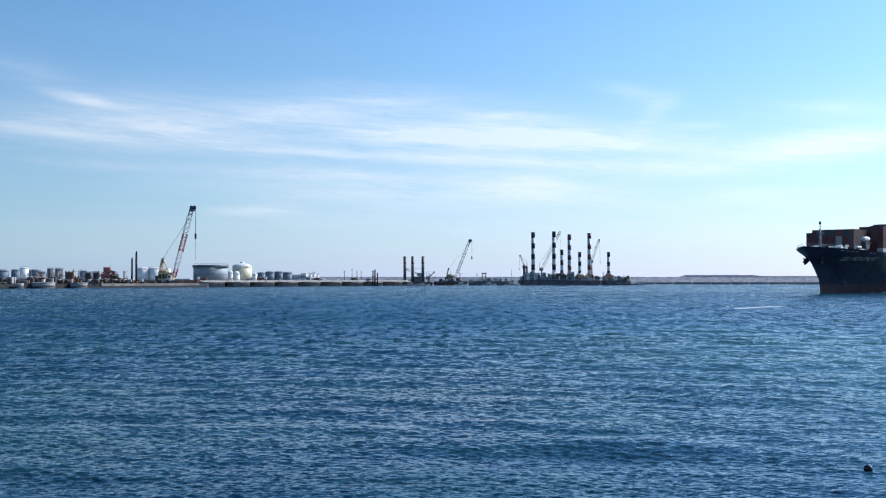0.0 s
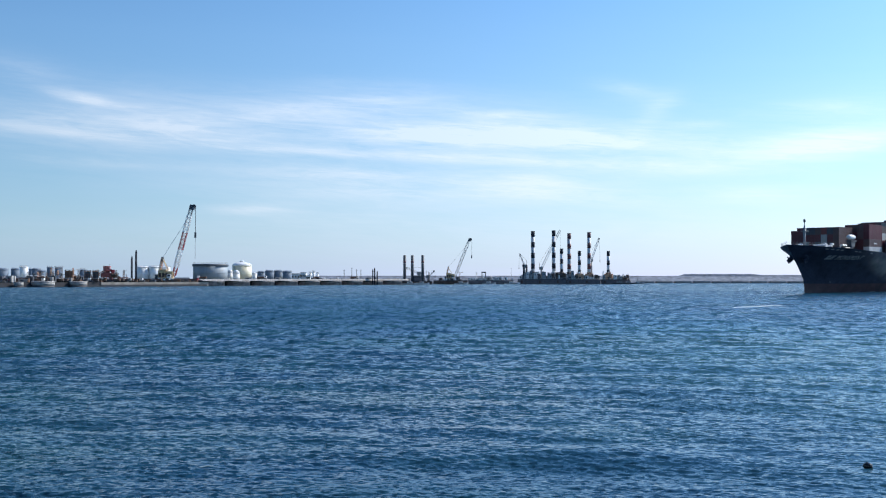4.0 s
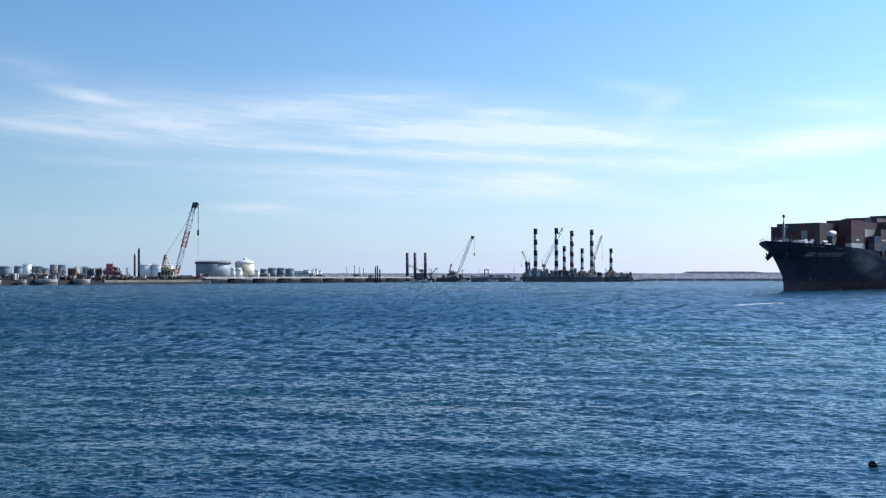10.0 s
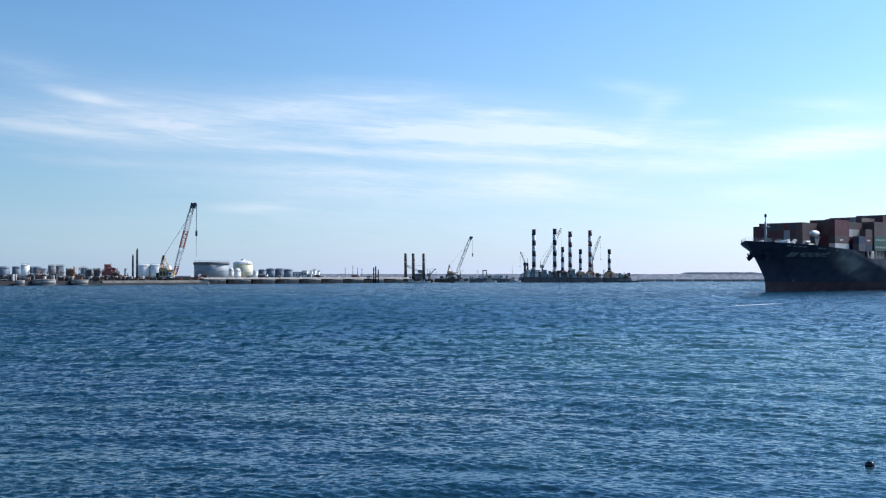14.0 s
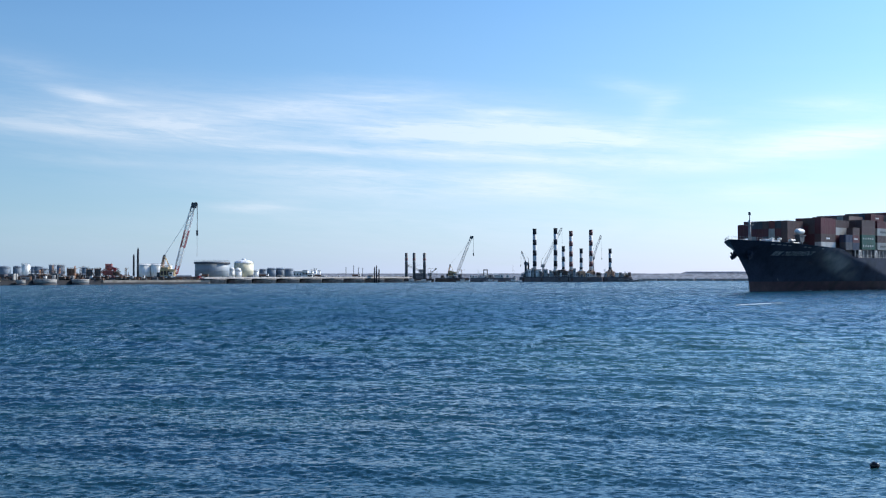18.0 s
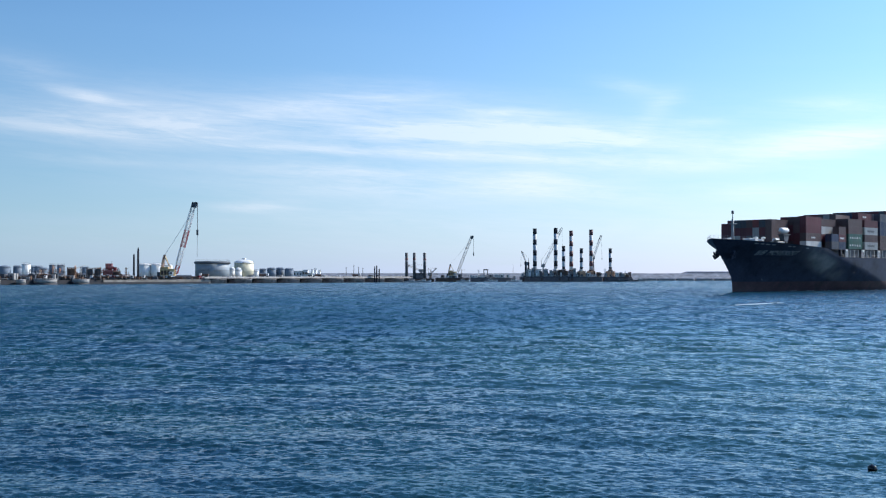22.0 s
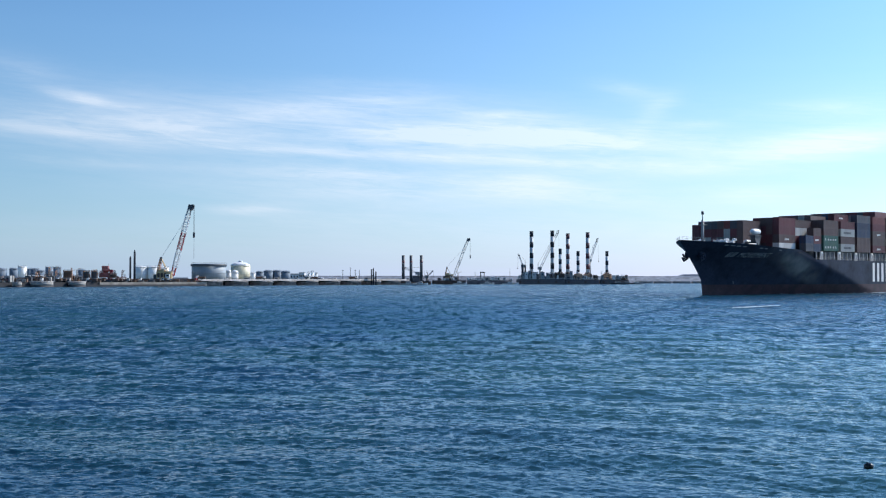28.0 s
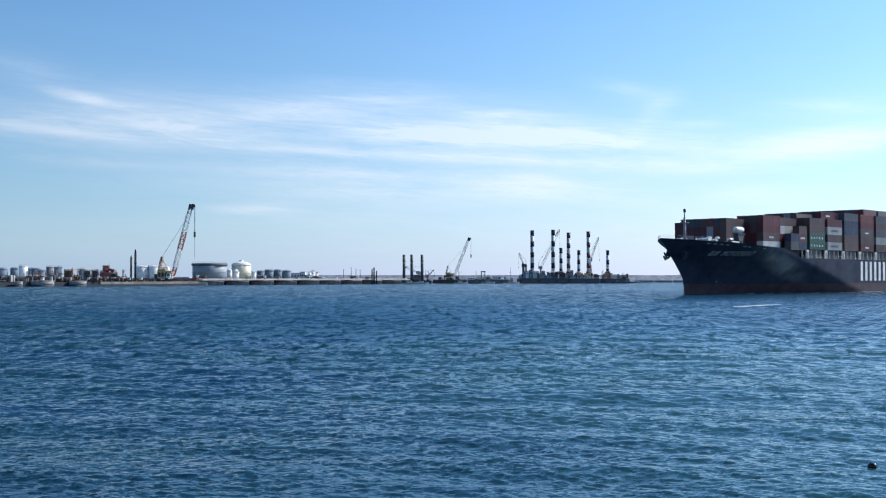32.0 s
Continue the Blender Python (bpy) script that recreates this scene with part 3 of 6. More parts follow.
def sea_net(rad, count):
    """One ring of the sea from rad[0] to rad[-1], finest in the seaward sector."""
    cols = np.concatenate([np.linspace(-31.5, 31.5, count), np.linspace(31.5, 328.5, 50)[1:-1]])
    A, R = np.meshgrid(np.radians(cols), rad)
    X, Y = R * np.sin(A), R * np.cos(A)
    step = np.gradient(rad)[:, None]
    Z, power = np.zeros_like(X), np.zeros((len(rad), 1))
    for k, th, phase, slope, lam in WAVES:
        keep = np.clip(lam / step / 2.0 - 1.0, 0.0, 1.0)
        power += (slope * keep) ** 2 / 2
        if keep.max() > 0:
            c = np.sin(k * (X * math.cos(th) + Y * math.sin(th)) + phase)
            Z += slope / k * keep * np.where(c > 0, c * np.sqrt(np.abs(c)), c)
    # steepness set by distance to fit the view, whatever waves the net carries
    Z *= np.clip(SLOPE * (0.42 + 0.25 * np.clip((260.0 - R) / 170.0, 0.0, 1.0) + 0.10 * np.clip((R - 350.0) / 400.0, 0.0, 1.0)) / np.sqrt(power + 1e-9), 1.0, 3.8) * np.clip(6.0 - R / 200.0, 0.0, 1.0)
    q = np.clip(np.sqrt(((X - SLICK[0][0]) / SLICK[1][0]) ** 2 + ((Y - SLICK[0][1]) / SLICK[1][1]) ** 2), 0.0, 1.0)
    Z *= 0.72 + 0.28 * q * q * (3 - 2 * q)
    for k, th, phase, slope in SWELL:
        Z += slope / k * np.sin(k * (X * math.cos(th) + Y * math.sin(th)) + phase) * np.clip(1.6 - R / 150.0, 0.0, 1.0)
    nr, nc = X.shape
    i = np.arange(nr - 1)[:, None] * nc
    j = np.arange(nc)[None, :]
    j2 = (j + 1) % nc
    quads = np.stack([i + j, i + nc + j, i + nc + j2, i + j2], -1).reshape(-1, 4)[:, ::-1]
    return np.stack([X, Y, Z], -1).reshape(-1, 3), quads, nc


def sea():
    near = [21.0]
    while near[-1] < 150:
        near.append(near[-1] + max(0.055, 0.0022 * near[-1]))
    mid = np.arange(149.0, 520.0, 0.30)
    far = list(np.arange(519.0, 1040.0, 0.55))
    while far[-1] < 5200:
        far.append(far[-1] * 1.1)
    co, quads, base, first = [], [], 0, 0
    for rad, count in ((np.array(near), 720), (mid, 340), (np.array(far), 240)):
        v, q, nc = sea_net(rad, count)
        first = first or nc
        co.append(v)
        quads.append(q + base)
        base += len(v)
    co = np.vstack(co + [[[0, 0, 0]]])
    quads = np.vstack(quads)
    tri = np.stack([np.full(first, base), np.arange(first), (np.arange(first) + 1) % first], -1)[:, ::-1]
    me = bpy.data.meshes.new("sea")
    me.vertices.add(len(co))
    me.vertices.foreach_set("co", co.ravel().astype(np.float32))
    me.loops.add(quads.size + tri.size)
    me.loops.foreach_set("vertex_index", np.concatenate([quads.ravel(), tri.ravel()]).astype(np.int32))
    me.polygons.add(len(quads) + len(tri))
    starts = np.concatenate([np.arange(len(quads)) * 4, len(quads) * 4 + np.arange(len(tri)) * 3])
    me.polygons.foreach_set("loop_start", starts.astype(np.int32))
    me.polygons.foreach_set("use_smooth", np.ones(len(starts), dtype=bool))
    me.update(calc_edges=True)
    me.validate()
    me.materials.append(M_WATER)
    return tagged(new("water", me), "choppy deep blue harbour water with small wind waves", "sea", kind="structure")


SLOPE = 0.27
WAVES = wave_list(np.random.default_rng(5))
water = sea()
SEA_CO = np.empty(len(water.data.vertices) * 3, dtype=np.float32)
water.data.vertices.foreach_get("co", SEA_CO)
SEA_CO = SEA_CO.reshape(-1, 3)
SEA_CO = SEA_CO[(np.abs(SEA_CO[:, 0] - 14.0) < 14.0) & (np.abs(SEA_CO[:, 1] - 38.0) < 20.0)]     # the water that passes under the float


def sea_height(x, y, reach=0.2):
    """The water's mean height round a place on the still net, for what floats on it."""
    near = SEA_CO[(np.abs(SEA_CO[:, 0] - x) < reach) & (np.abs(SEA_CO[:, 1] - y) < reach)]
    return float(near[:, 2].mean())


# ---- the far shore, in metres, placed to fit the view: at() takes a picture column and a depth ----
def at(px, dist):
    """A place seen at picture column px (784 is straight ahead) and that depth."""
    return ((px - 784.0) / 2000.0 * dist, dist)


def up(py, dist):
    """The height seen at picture row py (490.5 is eye level) at that depth."""
    return 5.8 + (490.5 - py) * dist / 2000.0


def slab(name, pts, z0, z1, material, label, category="", kind="structure"):
    bm = bmesh.new()
    lo = [bm.verts.new((x, y, z0)) for x, y in pts]
    hi = [bm.verts.new((x, y, z1)) for x, y in pts]
    n = len(pts)
    bm.faces.new(lo[::-1])
    bm.faces.new(hi)
    for i in range(n):
        bm.faces.new((lo[i], lo[(i + 1) % n], hi[(i + 1) % n], hi[i]))
    bmesh.ops.recalc_face_normals(bm, faces=bm.faces[:])
    return tagged(obj(name, bm, material), label, category, kind=kind)


PA, PD = Vector((-290.0, 632.0)), Vector((0.651, 0.759))      # the pier's seaward edge
PN = Vector((0.759, -0.651))


def pier(s, back=0.0):
    p = PA + PD * s - PN * back
    return p.x, p.y


def quay():
    slab("quay_wall", [(-60, -25), (60, -25), (60, 1.1), (-60, 1.1)], -3.0, 4.15, M_CONC, "plain concrete quay under the viewpoint", "quay")
    # reclaimed ground behind the pier
    slab("ground", [pier(-260, 10), pier(392, 16), at(575, 1060), at(560, 1600), at(-500, 1600)], -3.0, 2.7, M_LAND, "low flat reclaimed ground behind the pier", "ground")
    slab("quay", [pier(112, 0), pier(196, 0), pier(196, 30), pier(112, 30)], -3.0, 2.75, M_SAND, "sandy unfinished quay edge above the water", "quay")
    slab("quay", [pier(-240, 1.2), pier(111.9, 1.2), pier(111.9, 30), pier(-240, 30)], -3.0, 2.75, M_CONC_DARK, "dark concrete quay edge above the water", "quay")
    slab("quay_footing", [pier(-240, -0.8), pier(194, -0.8), pier(194, 0.3), pier(-240, 0.3)], -3.0, 1.2, M_CONC_DARK, "dark footing along the quay edge", "quay")


def caisson_pier():
    root = thing("pier", *pier(190), 0.0, math.degrees(math.atan2(PD.y, PD.x)), "long concrete pier deck carried on caissons over the water", "pier")
    ln = 212.0
    bm = bmesh.new()
    bevelled(0, ln, -1.2, 13.0, 3.35, 4.25, 0.08, bm)
    part("deck", bm, M_DECK_PALE, root)
    bm = bmesh.new()
    box(bm, 0, ln, 12.4, 12.8, 4.25, 4.75)
    part("back_kerb", bm, M_CONC, root)
    # dark sheet standing in for the shade under the deck
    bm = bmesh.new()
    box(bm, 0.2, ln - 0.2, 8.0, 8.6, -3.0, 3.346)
    part("shade_wall", bm, M_CONC_DARK, root)
    rng = random.Random(4)
    for i in range(9):
        c = 13.6 + 22.8 * i
        w = 8.9 + rng.uniform(-0.25, 0.15)
        bm = lathe([(w, -3.0), (w, 2.5), (w + 0.25, 2.52), (w + 0.25, 2.98), (w - 0.2, 3.05)], 48, None, c, 6.2)
        part("caisson", bm, M_CAISSON, root)
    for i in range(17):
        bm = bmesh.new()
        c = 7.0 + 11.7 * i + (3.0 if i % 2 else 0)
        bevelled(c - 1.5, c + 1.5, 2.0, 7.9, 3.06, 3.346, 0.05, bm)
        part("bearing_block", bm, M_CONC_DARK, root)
    for i in range(18):
        bm = bmesh.new()
        lathe([(0.28, 4.25), (0.24, 4.6), (0.42, 4.8), (0.36, 4.95), (0.0, 5.0)], 10, bm, 5 + 11.7 * i, 0.1)
        part("bollard", bm, M_STEEL, root)
    # kerb blocks along the deck's edge
    rngb = random.Random(12)
    for i in range(52):
        bm = bmesh.new()
        box(bm, 1 + 4.0 * i, 4.4 + 4.0 * i, -1.1, -0.7, 4.25, 4.55 + rngb.uniform(0, 0.12))
        part("kerb_block", bm, M_DECK_PALE, root)


def sunk_caisson(s, w, back, top):
    x, y = pier(s, back)
    ob = thing("caisson", x, y, 0, math.degrees(math.atan2(PD.y, PD.x)), "pale rounded concrete caisson sunk beside the quay", "caisson", "caissons along the quay")
    r = w / 2
    part("body", lathe([(r, 0.9), (r, top)], 36, None, 0, r), M_CONC, ob)
    part("dark_foot", lathe([(r + 0.05, -3.0), (r + 0.05, 0.9)], 36, None, 0, r), M_CONC_DARK, ob, "dark band at the waterline")
    part("cap", lathe([(r - 0.3, top), (r + 0.2, top + 0.05), (r + 0.2, top + 0.35), (r - 0.1, top + 0.4)], 36, None, 0, r), M_DECK_PALE, ob)
    for k in range(3):
        bm = bmesh.new()
        a = -2.2 + 0.65 * k
        tube(bm, (r * 0.8 * math.cos(a), r + r * 0.8 * math.sin(a), top + 0.4), (r * 0.8 * math.cos(a), r + r * 0.8 * math.sin(a), top + 1.5), 0.07, n=5)
        part("starter_bar", bm, M_BROWN, ob)


def tank(px, dist, wpx, top, material, roof=None, label="", dome=0.12, base=2.7):
    """A storage tank: shell, roof, ring stiffeners and a stair."""
    x, y = at(px, dist)
    r = wpx * dist / 4000.0
    h = up(top, dist) - base
    ob = thing("storage_tank", x, y, base, 0, label, "storage tank", "tanks of the depot")
    d = dome * r
    part("shell", lathe([(r, 0.0), (r, h - d)], 40), material, ob)
    prof = [(r * 1.015, h - d)] + [(r * math.cos(a), h - d + d * math.sin(a)) for a in np.linspace(0.12, math.pi / 2, 7)]
    prof[-1] = (0.0, h)
    part("roof", lathe(prof, 40), roof or material, ob)
    for k in ((0.985,) if material is M_TANK_GREY else (0.5, 0.985)):
        part("wind_girder", lathe([(r, (h - d) * k - 0.12), (r + 0.25, (h - d) * k - 0.12), (r + 0.25, (h - d) * k + 0.12), (r, (h - d) * k + 0.12)], 40), material, ob)
    bm = bmesh.new()
    pts = [Vector(((r + 0.5) * math.cos(a), (r + 0.5) * math.sin(a), (h - d) * k)) for k, a in zip(np.linspace(0, 1, 9), np.linspace(-2.3, -0.9, 9))]
    for p, q in zip(pts, pts[1:]):
        tube(bm, p, q, 0.06, n=4)
        tube(bm, p + Vector((0, 0, 1)), q + Vector((0, 0, 1)), 0.03, n=4)
    part("stair", bm, material, ob)
    bm = bmesh.new()
    n = 20
    for i in range(n):
        a, b = 2 * math.pi * i / n, 2 * math.pi * (i + 1) / n
        p, q = Vector((r * math.cos(a), r * math.sin(a), h - d)), Vector((r * math.cos(b), r * math.sin(b), h - d))
        tube(bm, p, p + Vector((0, 0, 1.1)), 0.05, n=3)
        tube(bm, p + Vector((0, 0, 1.1)), q + Vector((0, 0, 1.1)), 0.05, n=3)
    part("railing", bm, M_GREY, ob)
    return ob


def depot():
    g = "squat grey cylindrical storage tank with a domed roof"
    w = "tall white cylindrical storage tank lit by the sun"
    for px, wpx, top, mt, lab, dome, dist in (
            (3, 20, 473.5, M_TANK_GREY, g, 0.35, 900), (26, 15, 473.5, M_TANK_GREY, g, 0.35, 905), (41, 14.5, 470.5, M_TANK, w, 0.12, 890), (54, 8, 475, M_TANK_GREY, g, 0.3, 930),
            (63, 15, 474, M_TANK_GREY, g, 0.35, 910), (73, 16, 477, M_TANK_GREY, g, 0.35, 900), (88, 12, 472, M_TANK_GREY, g, 0.15, 925), (103, 14, 472, M_TANK_GREY, g, 0.15, 915),
            (146, 12, 476, M_TANK_GREY, g, 0.2, 930), (252, 22, 470, M_TANK, w, 0.22, 880), (273, 20, 470, M_TANK, w, 0.22, 880), (291, 18, 471, M_TANK, w, 0.22, 885),
            (406, 10, 476.5, M_TANK, w, 1.0, 850), (417, 12, 477, M_TANK, w, 1.0, 845), (449, 8, 481, M_TANK, w, 0.6, 850),
            (461, 13, 479, M_TANK_GREY, g, 0.35, 930), (476, 16, 477, M_TANK_GREY, g, 0.35, 920), (491.5, 15, 477, M_TANK_GREY, g, 0.35, 925), (507, 16, 478, M_TANK_GREY, g, 0.35, 920),
            (548, 5, 482, M_TANK, w, 0.2, 960), (554, 5, 480, M_TANK, w, 0.2, 965), (561, 4, 483, M_TANK, w, 0.2, 970)):
        tank(px, dist, wpx, top, mt, None, lab, dome)
    t = tank(371, 830, 60, 466, M_TANK_PALE, M_TANK_DARK, "very large grey storage tank with a dark rim", 0.02)
    r = 60 * 830 / 4000.0
    h = up(466, 830) - 2.7
    part("rim", lathe([(r, h - 2.0), (r + 0.7, h - 1.9), (r + 0.7, h - 0.4), (r, h - 0.3)], 48), M_TANK_DARK, t, "dark overhanging rim")
    t2 = tank(427, 860, 34, 463.0, M_TANK_CREAM, M_TANK, "cream storage tank with a white domed roof", 0.38)
    bm = lathe([(1.6, up(463.0, 860) - 2.9), (1.6, up(461.0, 860) - 2.7), (0.0, up(460.5, 860) - 2.7)], 14)
    part("roof_vent", bm, M_TANK, t2)


def tower_block(px, dist, wpx, top, material, label, depth=9.0):
    x, y = at(px, dist)
    w = wpx * dist / 2000.0
    base = 2.7 if dist > 760 else 2.75
    h = up(top, dist) - base
    ob = thing("scaffold_tower", x, y, base, 20, label, "scaffold tower", "formwork towers on the quay")
    bm = bmesh.new()
    bevelled(-w / 2 + 0.3, w / 2 - 0.3, -depth / 2 + 0.3, depth / 2 - 0.3, 0, h - 0.8, 0.15, bm)
    part("core", bm, material, ob)
    n = max(2, int(w / 2.2))
    for i in range(n + 1):
        for sy in (-1, 1):
            bm = bmesh.new()
            xx = -w / 2 + w * i / n
            tube(bm, (xx, sy * depth / 2, 0), (xx, sy * depth / 2, h), 0.16, n=6)
            part("post", bm, M_BROWN, ob)
    for k in range(1, int(h / 2.2) + 1):
        z = h * k / (int(h / 2.2))
        bm = bmesh.new()
        box(bm, -w / 2 - 0.3, w / 2 + 0.3, -depth / 2 - 0.35, -depth / 2 + 0.1, z - 0.25, z)
        part("walkway", bm, M_SAND if k % 2 else M_BROWN, ob)
    bm = bmesh.new()
    box(bm, -w / 2, w / 2, -depth / 2, depth / 2, h - 0.8, h - 0.55)
    part("top_platform", bm, M_CREAM, ob)
    return ob


def batching_plant(px, dist):
    """The red-brown hopper plant on the quay."""
    x, y = at(px, dist)
    ob = thing("hopper_plant", x, y, 2.75, 0, "rust-red steel hopper plant with a conveyor", "hopper plant")
    for xx in (-3.2, 0, 3.2):
        for yy in (-2, 2):
            bm = bmesh.new()
            tube(bm, (xx, yy, 0), (xx, yy, 4.5), 0.22, n=6)
            part("leg", bm, M_ORANGE, ob)
    bm = bmesh.new()
    bevelled(-3.8, 3.8, -2.4, 2.4, 3.2, 6.2, 0.15, bm)
    part("bin", bm, M_ORANGE, ob)
    bm = lathe([(0.8, 5.9), (2.6, 7.4), (2.8, 8.6), (2.6, 8.7)], 16)
    part("hopper", bm, M_ORANGE, ob)
    bm = bmesh.new()
    bevelled(-2.4, 1.6, -1.6, 1.6, 8.7, 10.6, 0.15, bm)
    part("head_house", bm, M_ORANGE, ob)
    bm = bmesh.new()
    bevelled(2.6, 4.6, -1.4, 1.4, 6.2, 8.2, 0.2, bm)
    part("weigh_bin", bm, M_RED, ob)
    bm = bmesh.new()
    for k in range(6):
        tube(bm, (-3.8 + 1.52 * k, -2.5, 6.2), (-3.8 + 1.52 * k, -2.5, 7.3), 0.06, n=4)
    tube(bm, (-3.8, -2.5, 7.3), (3.8, -2.5, 7.3), 0.06, n=4)
    part("railing", bm, M_ORANGE, ob)
    for xx in (-3.2, 0):
        bm = bmesh.new()
        tube(bm, (xx, -2.1, 0.2), (xx + 3.2, -2.1, 3.2), 0.12, n=5)
        part("brace", bm, M_ORANGE, ob)
    bm = bmesh.new()
    lattice(bm, (-12, 0, 0.6), (-2, 0, 7.2), 1.2, 1.2, 1.2, 10, 0.12)
    part("conveyor", bm, M_ORANGE, ob)
    bm = bmesh.new()
    lattice(bm, (3, 0, 4), (9.5, 1, 1.0), 1.2, 1.2, 1.2, 8, 0.1)
    part("chute", bm, M_RED, ob)
    bm = bmesh.new()
    tube(bm, (1.5, 0, 9), (1.5, 0, 12), 0.08, n=5)
    part("rod", bm, M_STEEL, ob)


def pile(px, dist, top, wpx, lean=0.0, base=0.0):
    x, y = at(px, dist)
    h = up(top, dist) - base
    r = wpx * dist / 4000.0
    ob = thing("steel_pile", x, y, base, 0, "slender black steel pile standing upright", "pile", "steel piles")
    bm = bmesh.new()
    tube(bm, (0, 0, 0), (lean, 0, h * 0.9), r, r * 0.95, 10)
    part("shaft", bm, M_PILE, ob)
    bm = bmesh.new()
    tube(bm, (lean, 0, h * 0.9), (lean, 0, h), r * 0.95, r * 0.3, 10)
    part("tip", bm, M_PILE, ob)
    for k in (0.2, 0.55):
        bm = bmesh.new()
        tube(bm, (lean * k, 0, h * k), (lean * k, 0, h * k + 0.6), r * 1.15, n=10)
        part("collar", bm, M_PILE, ob)


def crawler_crane(x, y, z, dx, dz, s, body, boom_a, boom_b, label, hook=0.4, load=None):
    """A lattice crane whose boom leans dx to its right and stands dz high; s scales its machine."""
    ob = thing("crawler_crane", x, y, z, 0, label, "crane", "cranes of the works")
    foot = Vector((3.6 * s, 0, 2.6 * s))
    tip = foot + Vector((dx, 0, dz))
    for yy in (-2.4 * s, 1.4 * s):
        bm = bmesh.new()
        bevelled(-3.6 * s, 3.6 * s, yy, yy + 1.0 * s, 0, 1.2 * s, 0.35 * s, bm, 2)
        tr = part("track", bm, M_STEEL, ob)
        for k in range(5):
            bm = bmesh.new()
            tube(bm, ((-2.8 + 1.4 * k) * s, yy - 0.06, 0.6 * s), ((-2.8 + 1.4 * k) * s, yy + 1.06 * s, 0.6 * s), 0.42 * s, n=12)
            part("roller", bm, M_BROWN, tr)
    bm = lathe([(1.3 * s, 1.0 * s), (1.3 * s, 1.6 * s)], 20)
    part("slew_ring", bm, M_STEEL, ob)
    bm = bmesh.new()
    bevelled(-3.4 * s, 3.4 * s, -1.6 * s, 1.6 * s, 1.6 * s, 5.0 * s, 0.12 * s, bm)
    part("machine_house", bm, body, ob)
    bm = bmesh.new()
    bevelled(-4.7 * s, -3.4 * s, -1.7 * s, 1.7 * s, 1.5 * s, 3.5 * s, 0.1 * s, bm)
    part("counterweight", bm, M_STEEL, ob)
    bm = bmesh.new()
    bevelled(-3.0 * s, 0.4 * s, -1.5 * s, 1.5 * s, 5.0 * s, 5.9 * s, 0.15 * s, bm)
    part("winch_cover", bm, body, ob)
    bm = bmesh.new()
    for k in range(7):
        tube(bm, ((-3.2 + k) * s, -1.75 * s, 2.6 * s), ((-3.2 + k) * s, -1.75 * s, 3.5 * s), 0.04 * s, n=4)
    tube(bm, (-3.2 * s, -1.75 * s, 3.5 * s), (2.8 * s, -1.75 * s, 3.5 * s), 0.04 * s, n=4)
    part("handrail", bm, M_STEEL, ob)
    for k in range(3):
        bm = bmesh.new()
        box(bm, (-2.9 + 1.5 * k) * s, (-1.8 + 1.5 * k) * s, -1.64 * s, -1.604 * s, 2.2 * s, 4.2 * s)
        part("side_door", bm, M_BROWN, ob)
    bm = bmesh.new()
    bevelled(1.0 * s, 2.9 * s, -2.6 * s, -1.65 * s, 1.7 * s, 3.6 * s, 0.12 * s, bm)
    cab = part("cab", bm, M_WHITE, ob)
    bm = bmesh.new()
    box(bm, 1.3 * s, 2.7 * s, -2.63 * s, -2.61 * s, 2.6 * s, 3.4 * s)
    part("window", bm, M_GLASS, cab)
    # boom in painted lengths
    n = 8
    for i in range(n):
        a, b = foot.lerp(tip, i / n), foot.lerp(tip, (i + 1) / n)
        w = (1.9 if 0 < i < n - 1 else 1.5) * s
        bm = bmesh.new()
        lattice(bm, a, b, w * (0.45 if i == 0 else 1), w * (0.5 if i == n - 1 else 1), w, 5, 0.15 * s)
        part("boom_section", bm, M_GREY if i == n - 1 else boom_a if i in (0, 3, 4) else boom_b, ob)
    bm = bmesh.new()
    m = Matrix.Translation(tip) @ Matrix.Rotation(math.atan2(dx, dz), 4, "Y")
    box(bm, -0.9 * s, 1.5 * s, -0.8 * s, 0.8 * s, -1.6 * s, 0.7 * s, m)
    tube(bm, tip + Vector((1.0 * s, -0.5 * s, 0)), tip + Vector((1.0 * s, 0.5 * s, 0)), 0.9 * s, n=14)
    part("boom_head", bm, M_STEEL, ob)
    # gantry and lines
    top = Vector((-1.6 * s, 0, 3.9 * s + dz * 0.225))
    bm = bmesh.new()
    for yy in (-1.2 * s, 1.2 * s):
        lattice(bm, Vector((-3.0 * s, yy, 4.4 * s)), top + Vector((0, yy * 0.5, 0)), 0.8 * s, 0.6 * s, 0.7 * s, 5, 0.11 * s)
    part("gantry_mast", bm, M_CREAM, ob)
    bm = bmesh.new()
    box(bm, top.x - 0.4 * s, top.x + 0.4 * s, -0.9 * s, 0.9 * s, top.z - 1.6 * s, top.z + 0.3 * s)
    part("gantry", bm, M_STEEL, ob)
    bm = bmesh.new()
    for yy in (-1.2 * s, 1.2 * s):
        tube(bm, top + Vector((0, yy * 0.5, 0)), (1.8 * s, yy, 3.9 * s), 0.16 * s, n=5)
    part("gantry_strut", bm, body, ob)
    for yy in (-0.5 * s, 0.5 * s):
        bm = bmesh.new()
        tube(bm, top + Vector((0, yy, 0)), foot.lerp(tip, 0.86) + Vector((0, yy, 0)), 0.045 * s, n=4)
        part("pendant", bm, boom_b, ob)
    hk = tip + Vector((1.7 * s, 0, 0))
    hz = tip.z - dz * hook
    for yy in (-0.25 * s, 0.25 * s):
        bm = bmesh.new()
        tube(bm, hk + Vector((0, yy, 0)), (hk.x, yy, hz), 0.09 * s, n=4)
        part("hoist_rope", bm, M_STEEL, ob)
